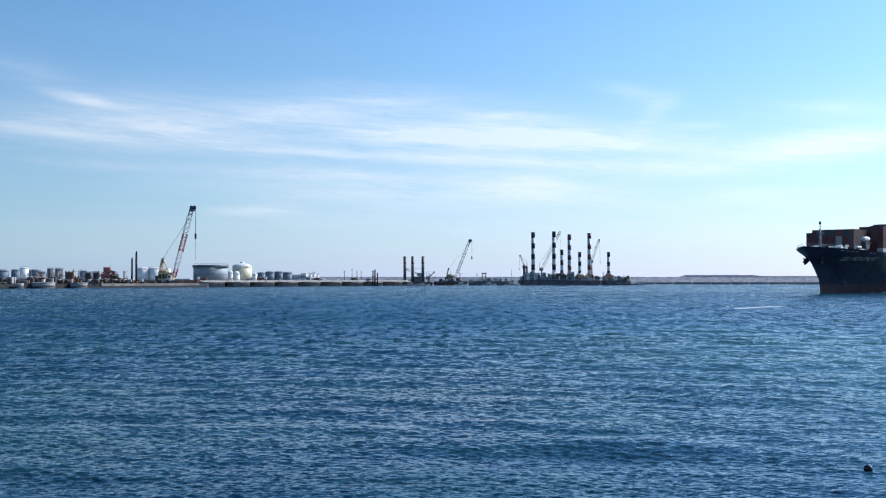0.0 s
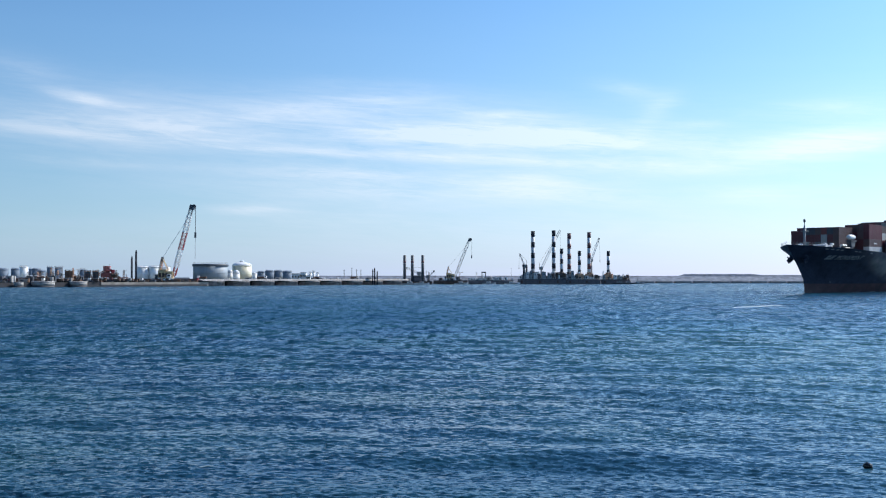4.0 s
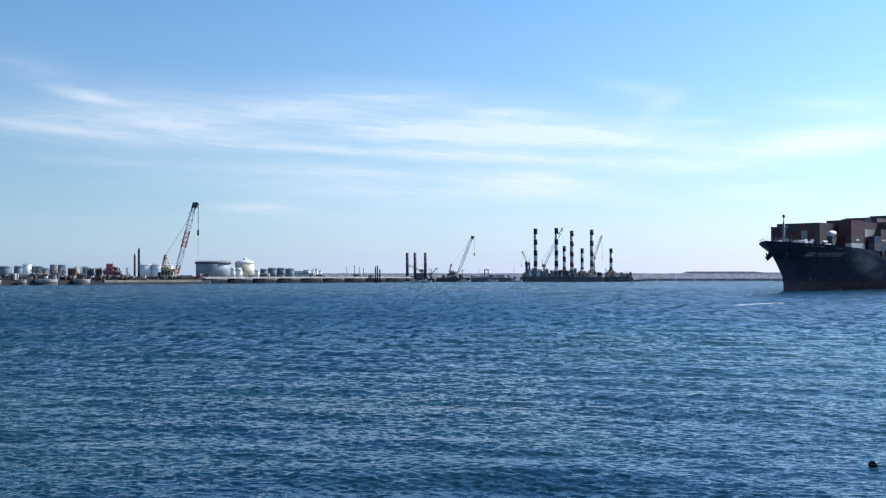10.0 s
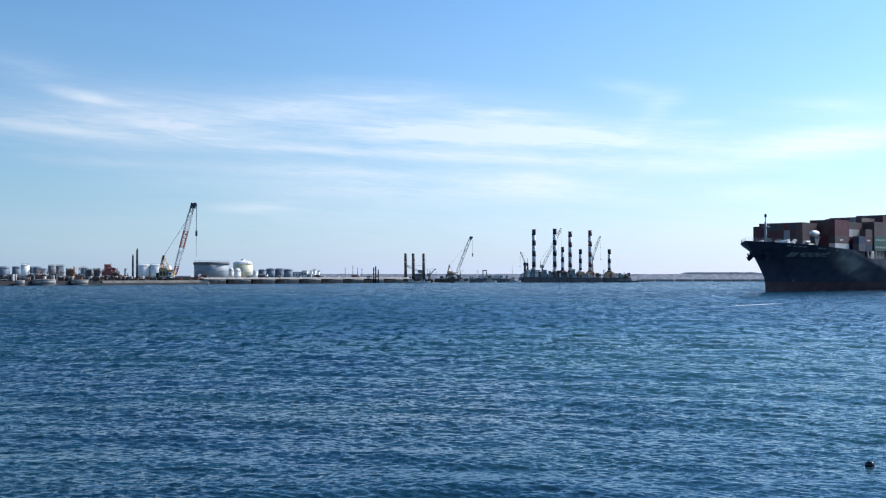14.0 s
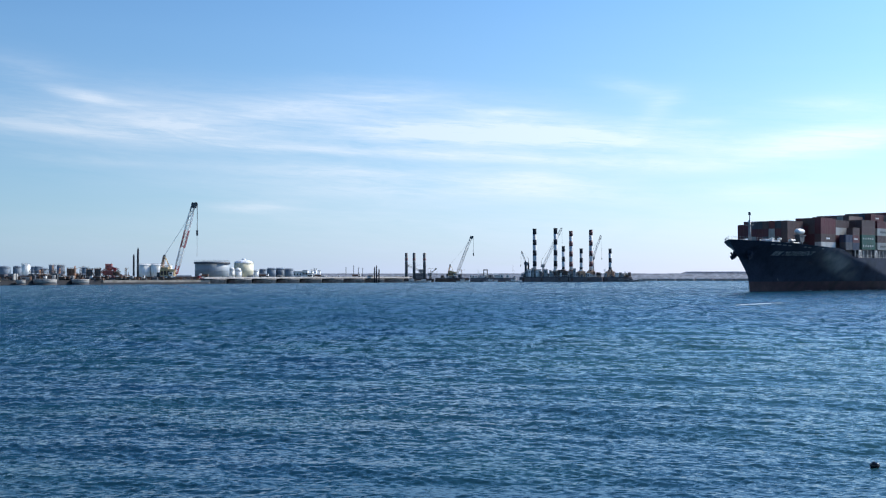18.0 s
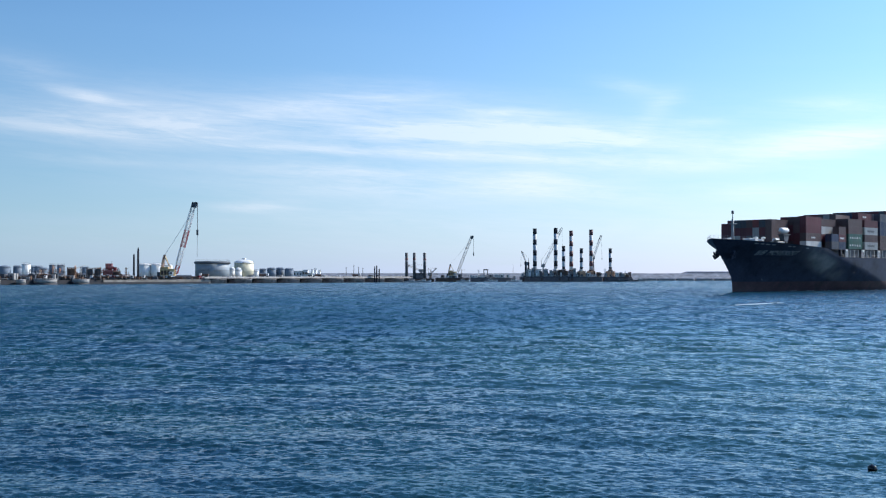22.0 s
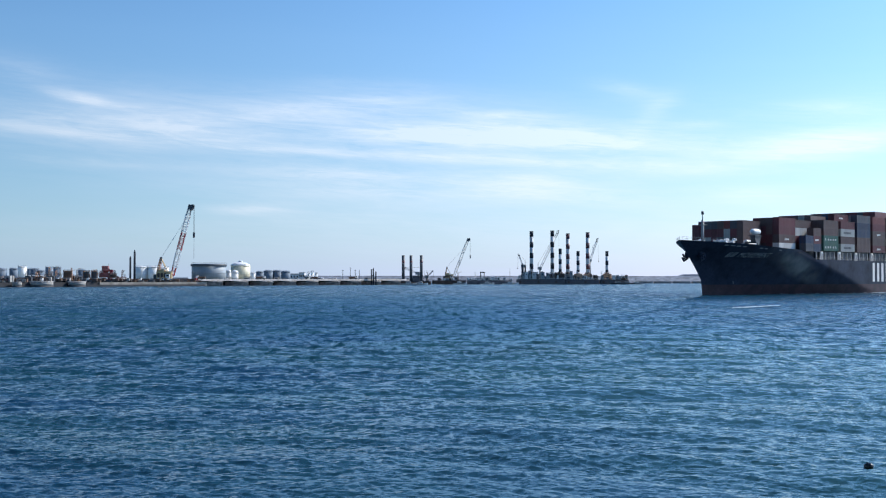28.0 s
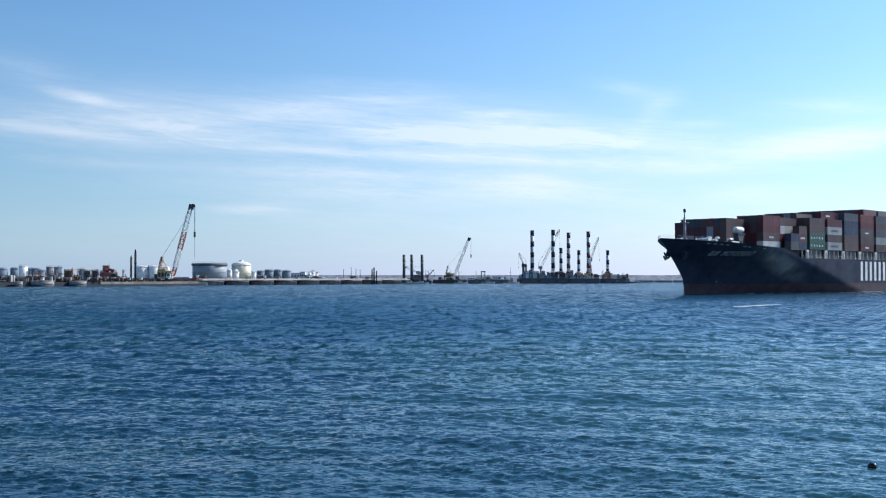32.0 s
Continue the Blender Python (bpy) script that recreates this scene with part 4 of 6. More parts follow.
    bm = bmesh.new()
    bevelled(hk.x - 0.45 * s, hk.x + 0.45 * s, -0.4 * s, 0.4 * s, hz - 2.6 * s, hz, 0.15 * s, bm)
    part("hook_block", bm, M_STEEL, ob)
    if load:
        bm = bmesh.new()
        tube(bm, (hk.x, 0, hz - 2.6 * s), (hk.x, 0, hz - load), 0.08 * s, n=4)
        part("sling", bm, M_GREY, ob)
    return ob


def banded_leg(ob, x, y, z0, z1, r, bands, dark):
    """A round jack-up leg painted in bands: each band is a part of the leg."""
    bm = lathe([(r, z0), (r, z1)], 16, None, x, y)
    leg = part("leg", bm, M_LEG, ob)
    h = (z1 - 9.0) / bands
    for i in range(0, bands, 2):
        bm = lathe([(r + 0.03, z1 - h * (i + 1.0)), (r + 0.03, z1 - h * i)], 16, None, x, y)
        part("painted_band", bm, dark, leg)
    bm = lathe([(r * 1.12, z1), (r * 1.12, z1 + 0.35), (0, z1 + 0.4)], 16, None, x, y)
    part("leg_cap", bm, M_STEEL, leg)


def jackup(px0, px1, dist, legs, house, label, dz=4.2):
    x0, y0 = at(px0, dist)
    x1, _ = at(px1, dist)
    ob = thing("jackup_barge", (x0 + x1) / 2, y0, 0, 0, label, "jack-up barge", "jack-up barges")
    hw = (x1 - x0) / 2
    bm = bmesh.new()
    bevelled(-hw, hw, -8, 10, -1.5, dz, 0.4, bm)
    hull = part("hull", bm, M_BARGE, ob)
    bm = bmesh.new()
    box(bm, -hw + 0.2, hw - 0.2, -8.06, -8.0, dz - 0.6, dz - 0.3)
    part("rubbing_strake", bm, M_STEEL, hull)
    for i in range(max(2, int(hw * 2 / 5))):
        xx = -hw + 2 * hw * (i + 0.5) / max(2, int(hw * 2 / 5))
        bm = bmesh.new()
        bevelled(xx - 0.9, xx + 0.9, -8.25, -8.004, 0.8, dz - 1.2, 0.08, bm)
        part("hull_panel", bm, M_BARGE if i % 3 else M_BROWN, hull)
    n = int(hw * 2 / 2.4)
    bm = bmesh.new()
    for i in range(n + 1):
        xx = -hw + 2 * hw * i / n
        tube(bm, (xx, -7.8, dz), (xx, -7.8, dz + 1.1), 0.06, n=4)
    tube(bm, (-hw, -7.8, dz + 1.1), (hw, -7.8, dz + 1.1), 0.06, n=4)
    tube(bm, (-hw, -7.8, dz + 0.6), (hw, -7.8, dz + 0.6), 0.05, n=4)
    part("railing", bm, M_WHITE, ob)
    for k, (lx, top, yy, bands, dark) in enumerate(legs):
        xx = at(lx, dist)[0] - (x0 + x1) / 2
        r = 1.7 if bands > 5 else 1.4
        banded_leg(ob, xx, yy, -4, up(top - 1.0, dist), r, bands, dark)
        bm = bmesh.new()
        bevelled(xx - 3.6, xx + 3.6, yy - 2.8, yy + 2.8, dz, dz + 5.2, 0.3, bm)
        jh = part("jacking_house", bm, house[k % len(house)], ob)
        bm = bmesh.new()
        lathe([(2.3, dz + 5.2), (2.3, dz + 6.4), (r + 0.15, dz + 6.7)], 16, bm, xx, yy)
        part("jack_collar", bm, M_WHITE if k % 2 else M_BROWN, jh)
        for e in (-1, 1):
            bm = bmesh.new()
            bevelled(xx + e * 2.6 - 0.7, xx + e * 2.6 + 0.7, yy - 3.4, yy - 2.81, dz, dz + 4.4 + 0.8 * e, 0.08, bm)
            part("jack_cylinder_guard", bm, (house[k % len(house)] if house[k % len(house)] is M_CREAM else M_WHITE) if (k + e) % 3 else M_BROWN, jh)
        bm = bmesh.new()
        for j in range(5):
            tube(bm, (xx - 3.4 + 1.7 * j, yy - 2.7, dz + 5.2), (xx - 3.4 + 1.7 * j, yy - 2.7, dz + 6.3), 0.06, n=4)
        tube(bm, (xx - 3.4, yy - 2.7, dz + 6.3), (xx + 3.4, yy - 2.7, dz + 6.3), 0.06, n=4)
        part("guard_rail", bm, M_WHITE, jh)
        bm = bmesh.new()
        box(bm, xx - 1.0, xx + 1.0, yy - 2.86, yy - 2.8, dz + 0.3, dz + 2.3)
        part("opening", bm, M_STEEL, jh)
    return ob


def deckhouse(px, dist, wpx, top, base, material, label="white steel deckhouse on a work barge", depth=6.0, yoff=0.0):
    x, y = at(px, dist)
    w = wpx * dist / 2000.0
    h = up(top, dist) - base
    ob = thing("deckhouse", x, y + yoff, base, 0, label, "deckhouse", "deckhouses of the barges")
    bm = bmesh.new()
    bevelled(-w / 2, w / 2, -depth / 2, depth / 2, 0, h, 0.12, bm)
    body = part("body", bm, material, ob)
    bm = bmesh.new()
    box(bm, -w / 2 - 0.3, w / 2 + 0.3, -depth / 2 - 0.4, depth / 2 + 0.3, h, h + 0.2)
    part("roof", bm, M_GREY, ob)
    n = max(1, int(w / 2.0))
    for i in range(n):
        xx = -w / 2 + w * (i + 0.5) / n
        bm = bmesh.new()
        box(bm, xx - 0.3, xx + 0.3, -depth / 2 - 0.03, -depth / 2 - 0.004, h * 0.58, h * 0.76)
        part("window", bm, M_GLASS, body)
    return ob


def barge(px0, px1, dist, top, material, label, depth=9.0):
    x0, y0 = at(px0, dist)
    x1, _ = at(px1, dist)
    hw = (x1 - x0) / 2
    h = top
    ob = thing("barge", (x0 + x1) / 2, y0, 0, 0, label, "barge", "work barges")
    bm = bmesh.new()
    prof = [(-hw, 0.5), (-hw * 0.985, -1.2), (hw * 0.985, -1.2), (hw, 0.5), (hw, h), (-hw, h)]
    f = [bm.verts.new((x, -depth / 2, z)) for x, z in prof]
    b = [bm.verts.new((x, depth / 2, z)) for x, z in prof]
    bm.faces.new(f)
    bm.faces.new(b[::-1])
    for i in range(6):
        bm.faces.new((f[i], b[i], b[(i + 1) % 6], f[(i + 1) % 6]))
    bmesh.ops.recalc_face_normals(bm, faces=bm.faces[:])
    part("hull", bm, material, ob)
    bm = bmesh.new()
    box(bm, -hw, hw, -depth / 2 - 0.12, -depth / 2, h - 0.5, h - 0.15)
    part("rubbing_strake", bm, M_STEEL, ob)
    for i in range(max(3, int(hw * 2 / 6))):
        xx = -hw + 2 + (2 * hw - 4) * i / max(2, int(hw * 2 / 6) - 1)
        bm = bmesh.new()
        tube(bm, (xx, -depth / 2 - 0.35, 0.5), (xx, -depth / 2 - 0.05, 0.5), 0.45, n=12)
        part("tyre_fender", bm, M_BLACK, ob)
        bm = bmesh.new()
        lathe([(0.2, h), (0.2, h + 0.6), (0.3, h + 0.7), (0.0, h + 0.75)], 8, bm, xx, -depth / 2 + 0.6)
        part("bollard", bm, M_STEEL, ob)
    return ob


def work_boat(px, dist, length, material, label, mast=5.0, house=M_WHITE):
    x, y = at(px, dist)
    ob = thing("work_boat", x, y, 0, 0, label, "boat", "work boats")
    bm = bmesh.new()
    hl, hb = length / 2, length * 0.14
    sec = []
    for k in range(9):
        q = k / 8
        xx = -hl + 2 * hl * q
        b = hb * (1 - max(0, (q - 0.6) / 0.4) ** 2 * 0.96)
        d = 1.0 + 0.7 * max(0, (q - 0.5) * 2) ** 2
        sec.append([bm.verts.new(p) for p in ((xx, -b, d), (xx, -b * 0.75, -0.6), (xx, b * 0.75, -0.6), (xx, b, d))])
    for p, q in zip(sec, sec[1:]):
        for i in range(4):
            bm.faces.new((p[i], p[(i + 1) % 4], q[(i + 1) % 4], q[i]))
    bm.faces.new(sec[0][::-1])
    bm.faces.new(sec[-1])
    bmesh.ops.recalc_face_normals(bm, faces=bm.faces[:])
    part("hull", bm, material, ob)
    bm = bmesh.new()
    bevelled(-hl * 0.35, hl * 0.25, -hb * 0.7, hb * 0.7, 1.0, 2.5, 0.12, bm)
    w = part("wheelhouse", bm, house, ob)
    bm = bmesh.new()
    box(bm, -hl * 0.28, hl * 0.2, -hb * 0.7 - 0.03, -hb * 0.7 - 0.004, 1.7, 2.2)
    part("window", bm, M_GLASS, w)
    bm = bmesh.new()
    tube(bm, (-hl * 0.1, 0, 2.5), (-hl * 0.1, 0, 2.5 + mast), 0.14, 0.06, 6)
    tube(bm, (-hl * 0.1 - 1.0, 0, 2.5 + mast * 0.6), (-hl * 0.1 + 1.0, 0, 2.5 + mast * 0.6), 0.06, n=4)
    part("mast", bm, M_STEEL, ob)
    bm = bmesh.new()
    box(bm, -hl, hl * 0.8, -hb - 0.08, -hb + 0.02, 0.7, 0.9)
    part("fender", bm, M_BLACK, ob)
    return ob


def boom_crane(px0, py0, px1, py1, dist, y_off, base, w, label):
    """A pedestal crane with a lattice jib on a platform."""
    x, y = at(px0, dist)
    ob = thing("pedestal_crane", x, y + y_off, base, 0, label, "crane", "cranes of the works")
    d = dist + y_off
    foot = Vector((0, 0, up(py0, d) - base))
    tip = Vector((at(px1, d)[0] - at(px0, d)[0], 0, up(py1, d) - base))
    bm = lathe([(1.1, 0), (0.9, foot.z - 1.2)], 14)
    part("pedestal", bm, M_GREY, ob)
    bm = bmesh.new()
    bevelled(-2.2, 1.4, -1.3, 1.3, foot.z - 1.2, foot.z + 1.4, 0.15, bm)
    part("machine_house", bm, M_GREY, ob)
    n = 5
    for i in range(n):
        bm = bmesh.new()
        lattice(bm, foot.lerp(tip, i / n), foot.lerp(tip, (i + 1) / n), w, w * (0.5 if i == n - 1 else 1), w, 5, 0.13)
        part("jib_section", bm, M_LEG if i < n - 1 else M_STEEL, ob)
    sgn = 1 if tip.x > 0 else -1
    mast = Vector((-1.8 * sgn, 0, foot.z + 5))
    bm = bmesh.new()
    tube(bm, (-1.8 * sgn, 0, foot.z + 1.4), mast, 0.2, n=6)
    part("gantry", bm, M_GREY, ob)
    bm = bmesh.new()
    tube(bm, mast, tip, 0.07, n=4)
    part("pendant", bm, M_STEEL, ob)
    bm = bmesh.new()
    tube(bm, tip, (tip.x + 0.6 * sgn, 0, tip.z * 0.45), 0.06, n=4)
    part("hoist_rope", bm, M_STEEL, ob)
    bm = bmesh.new()
    lathe([(0.0, tip.z * 0.45 - 1.2), (0.35, tip.z * 0.45 - 0.8), (0.35, tip.z * 0.45), (0, tip.z * 0.45 + 0.1)], 8, bm, tip.x + 0.6 * sgn, 0)
    part("hook", bm, M_STEEL, ob)
    return ob


def thin_mast(px, dist, top, base=2.7, r=0.38):
    x, y = at(px, dist)
    ob = thing("lattice_mast", x, y, base, 0, "thin grey mast far along the breakwater", "mast", "thin masts")
    h = up(top, dist) - base
    bm = bmesh.new()
    tube(bm, (0, 0, 0), (0, 0, h), r, r * 0.5, 6)
    part("pole", bm, M_STEEL, ob)
    bm = bmesh.new()
    box(bm, -0.7, 0.7, -0.7, 0.7, 0, 0.8)
    part("footing", bm, M_CONC, ob)
    bm = bmesh.new()
    tube(bm, (-0.9, 0, h * 0.9), (0.9, 0, h * 0.9), r * 0.4, n=4)
    part("crossarm", bm, M_GREY, ob)


def breakwater():
    rng = random.Random(9)
    # sloped bank, a long uneven crest
    bm = bmesh.new()
    prev = None
    n = 130
    for i in range(n + 1):
        px = 470 + (2300 - 470) * i / n
        x, _ = at(px, 1240)
        c = up(487.3, 1240) + rng.uniform(-0.18, 0.18)
        ring = [bm.verts.new(p) for p in ((x, 1222, -2), (x, 1230, 2.6 + rng.uniform(-0.3, 0.3)), (x, 1240, c - 1.2), (x, 1242, c), (x, 1260, c - 0.2), (x, 1300, -2))]
        if prev:
            for k in range(5):
                bm.faces.new((prev[k], prev[k + 1], ring[k + 1], ring[k]))
        prev = ring
    bmesh.ops.recalc_face_normals(bm, faces=bm.faces[:])
    tagged(obj("breakwater", bm, M_ROCK), "long grey stone breakwater closing the harbour", "breakwater", kind="structure")
    # far hump of land
    bm = bmesh.new()
    prev = None
    for i in range(121):
        q = i / 120
        px = 1205 + 480 * q
        x, _ = at(px, 1700)
        c = up(487.0 - 3.2 * min(1, q * 60) * (1 if q < 0.26 else max(0.45, 1 - (q - 0.26) * 14)), 1700) + rng.uniform(-0.2, 0.2)
        ring = [bm.verts.new(p) for p in ((x, 1680, -1), (x, 1690, c - 0.6), (x, 1710, c), (x, 1900, -1))]
        if prev:
            for k in range(3):
                bm.faces.new((prev[k], prev[k + 1], ring[k + 1], ring[k]))
        prev = ring
    bmesh.ops.recalc_face_normals(bm, faces=bm.faces[:])
    tagged(obj("backdrop", bm, M_ROCK), "low pale spoil heap beyond the breakwater", "land", kind="structure")
    for i in range(26):
        px = 1140 + 33.5 * i
        x, y = at(px, 1190)
        ob = thing("breakwater_caisson", x, y, 0, 0, "low dark concrete caisson in a row along the breakwater", "caisson", "caissons of the breakwater")
        hw = 9.2 + rng.uniform(-0.8, 0.3)
        bm = bmesh.new()
        bevelled(-hw, hw, -4, 4, -2, 1.75 + rng.uniform(-0.15, 0.25), 0.25, bm)
        part("body", bm, M_CAISSON, ob)
        bm = bmesh.new()
        box(bm, -hw + 0.4, hw - 0.4, -3.5, 3.5, 1.6, 2.25)
        part("cap", bm, M_CONC, ob)


def shore():
    quay()
    caisson_pier()
    depot()
    breakwater()
    for s, w, b, top in ((36, 9.0, -8.0, 2.5), (53.5, 5.5, -7.0, 2.7), (70.5, 13.5, -9.0, 3.1), (94, 10.4, -8.0, 2.9)):
        sunk_caisson(s, w, b, top)
    tower_block(121, 715, 13, 477, M_BROWN, "brown scaffolded formwork tower on the quay")
    tower_block(154, 725, 10, 478, M_STEEL, "dark scaffolded formwork tower on the quay")
    tower_block(168, 728, 10, 477.5, M_STEEL, "dark scaffolded formwork tower on the quay")
    tower_block(201, 735, 12, 483, M_BROWN, "low brown scaffolded formwork block")
    batching_plant(189, 740)
    boom_crane(92, 493, 106, 484.5, 706, 4, 2.75, 1.0, "small lattice deck crane on the quay")
    pile(232, 742, 452.5, 3.6, base=2.75)
    pile(239.5, 744, 441.5, 4.0, base=2.75)
    x, y = pier(164, 7)
    crawler_crane(x + 1.5, y, 2.75, 12.0, 47.3, 1.45, M_YELLOW, M_RED, M_WHITE, "tall yellow crawler crane with a red and white lattice boom", 0.37, 18.0)
    # middle: pile barge, crane barge
    barge(686, 764, 960, 2.8, M_BROWN, "low rust-brown pile-driving barge")
    for px in (715, 728.7, 747):
        x, y = at(px, 958)
        ob = thing("spud_pile", x, y, -4, 0, "tall black spud pile with a red and white mark", "pile", "spud piles")
        h = up(451, 958) + 4
        part("shaft", lathe([(1.25, 0), (1.25, h), (0, h + 0.1)], 16), M_STEEL, ob)
        part("painted_band", lathe([(1.28, h - 7.6), (1.28, h - 6.5)], 16), M_GREY, ob)
        part("painted_band", lathe([(1.28, h - 6.4), (1.28, h - 4.6)], 16), M_BAND, ob)
    deckhouse(738, 958, 13, 487, 2.8, M_BARGE, "dark grey steel deckhouse on a pile barge", 5, 1)
    work_boat(725, 935, 14, M_WHITE, "white work boat lying beside the barge", 3)
    work_boat(746, 930, 12, M_WHITE, "white work boat lying beside the barge", 3)
    deckhouse(746, 960, 5, 481.5, 2.8, M_GREY, "grey winch house on a pile barge", 4, 5)
    boom_crane(741, 483, 714, 472, 960, 2, 2.8, 1.3, "grey deck crane with its lattice jib held low")
    boom_crane(757, 489, 768, 478, 962, 0, 2.8, 0.8, "small dark deck crane")
    barge(766, 826, 1000, 3.4, M_BROWN, "dark brown crane barge with gear on deck", 12)
    barge(828, 907, 1000, 3.4, M_BARGE, "long dark flat barge with pale gear on deck", 12)
    x, y = at(796, 1002)
    crawler_crane(x, y, 3.4, 13.0, 33.6, 1.1, M_YELLOW, M_GREY, M_GREY, "yellow crawler crane with a grey boom on a barge", 0.42)
    for px, w, top in ((849, 10, 492.5), (860, 7, 491.5), (876, 11, 492)):
        deckhouse(px, 1000, w, top - 1, 3.4, M_WHITE, "small white cabin on the crane barge", 4, 1)
    x, y = at(855, 1003)
    ob = thing("derrick_frame", x, y, 3.4, 0, "black steel derrick frame on the barge", "frame")
    for xx in (-1.6, 1.6):
        bm = bmesh.new()
        tube(bm, (xx, 0, 0), (xx, 0, 7.0), 0.4, n=8)
        part("post", bm, M_STEEL, ob)
    bm = bmesh.new()
    box(bm, -2.1, 2.1, -0.4, 0.4, 6.6, 7.6)
    part("crossbeam", bm, M_STEEL, ob)
    work_boat(815, 985, 12, M_WHITE, "white open work boat beside the crane barge", 2)
    work_boat(864, 985, 12, M_WHITE, "white open work boat beside the crane barge", 2)
    work_boat(905, 985, 14, M_WHITE, "white work boat with a mast by the barge", 12)
    D, Rr = M_PILE, M_BAND
    jackup(916, 1000, 1036, ((941.7, 410, -2, 8, D), (979.3, 408.5, 2, 8, D), (992, 441, -4, 5, D)), (M_GREY, M_GREY, M_BROWN), "dark jack-up barge with three banded legs", 4.5)
    jackup(1001, 1060, 1034, ((1006.7, 413.5, 2, 8, Rr), (1023.7, 445, -3, 5, D), (1042, 411.5, 2, 8, Rr)), (M_GREY, M_CREAM, M_CREAM), "jack-up barge with orange jacking houses and banded legs", 4.2)
    jackup(1062, 1112, 1038, ((1075.5, 445, 0, 5, D),), (M_CREAM,), "small jack-up barge with one banded leg")
    for px, w, top, m in ((927.5, 4, 483, M_GREY), (932.5, 5, 480.5, M_WHITE), (938.5, 4, 478.5, M_GREY), (945.5, 5, 481.5, M_WHITE), (952.5, 4, 484, M_BARGE)):
        deckhouse(px, 1030, w, top, 4.5, m, "pale two-storey deckhouse on the jack-up barge", 6, 0)
    deckhouse(961, 1032, 7, 480.5, 4.5, M_GREY, "grey deckhouse on the jack-up barge", 6, 0)
    for px, w, top, base, m in ((949, 11, 480.5, 4.5, M_WHITE), (969, 6, 482, 4.5, M_GREY), (976, 5, 484, 4.5, M_BROWN), (984.5, 7, 481.5, 4.5, M_BROWN), (990, 5, 485, 4.5, M_BROWN), (996, 7, 483, 4.5, M_BROWN), (1011, 7, 479, 4.2, M_GREY), (1016, 4, 486, 4.2, M_GREY),
                                (1032.5, 4, 486.5, 4.2, M_GREY), (1054.5, 5, 486, 4.2, M_BROWN), (1066, 6, 487, 4.2, M_GREY), (1086, 8, 486.5, 4.2, M_WHITE), (1095, 8, 489, 4.2, M_GREY), (1104, 9, 490, 4.2, M_BROWN)):
        deckhouse(px, 1035, w * 0.68, top, base, m, {M_WHITE.name: "white", M_GREY.name: "grey", M_BROWN.name: "rust-brown"}[m.name] + " steel deckhouse on a jack-up barge", 3.5, -4.5)
    boom_crane(928, 470, 919, 448, 1034, 4, 4.5, 1.0, "slim grey pedestal crane on the jack-up barge")
    boom_crane(958, 474, 991, 406.5, 1036, 5, 4.5, 1.7, "grey pedestal crane with a long lattice jib")
    boom_crane(1047, 460, 1061, 420, 1034, 6, 4.2, 1.3, "grey pedestal crane with a lattice jib")
    for px in (925.5, 931):
        pile(px, 1030, 467 if px > 930 else 465, 3.0, base=0)
    work_boat(1096, 1020, 16, M_STEEL, "dark tug moored by the jack-up barge", 6, M_GREY)
    work_boat(1112, 1025, 14, M_STEEL, "dark tug moored by the jack-up barge", 7, M_GREY)
    work_boat(1128, 1030, 12, M_GREY, "grey work boat near the breakwater", 3)
    for px, top in ((608, 476), (621.5, 472.5), (630, 476), (637.5, 477)):
        thin_mast(px, 1120, top)
    for px, top, w in ((658.5, 475, 2.2), (662, 473, 2.6), (666.5, 479, 2.4)):
        pile(px, 900, top, w, base=0)
    # white low building by the depot
    x, y = at(528, 950)
    ob = thing("white_building", x, y, 2.7, 0, "white flat-roofed industrial building beside the tanks", "building")
    for k, (a, b, h) in enumerate(((-6, 1.5, 6.2), (1.8, 6.2, 7.2), (6.5, 10, 4.6))):
        bm = bmesh.new()
        bevelled(a, b, -4, 4, 0, h, 0.1, bm)
        w = part("wall", bm, M_WHITE, ob)
        bm = bmesh.new()
        box(bm, a - 0.3, b + 0.3, -4.3, 4.3, h, h + 0.3)
        part("roof", bm, M_GREY, ob)
        for i in range(3):
            bm = bmesh.new()
            xx = a + (b - a) * (i + 0.5) / 3
            box(bm, xx - 0.5, xx + 0.5, -4.04, -4.004, h * 0.5, h * 0.75)
            part("window", bm, M_GLASS, w)


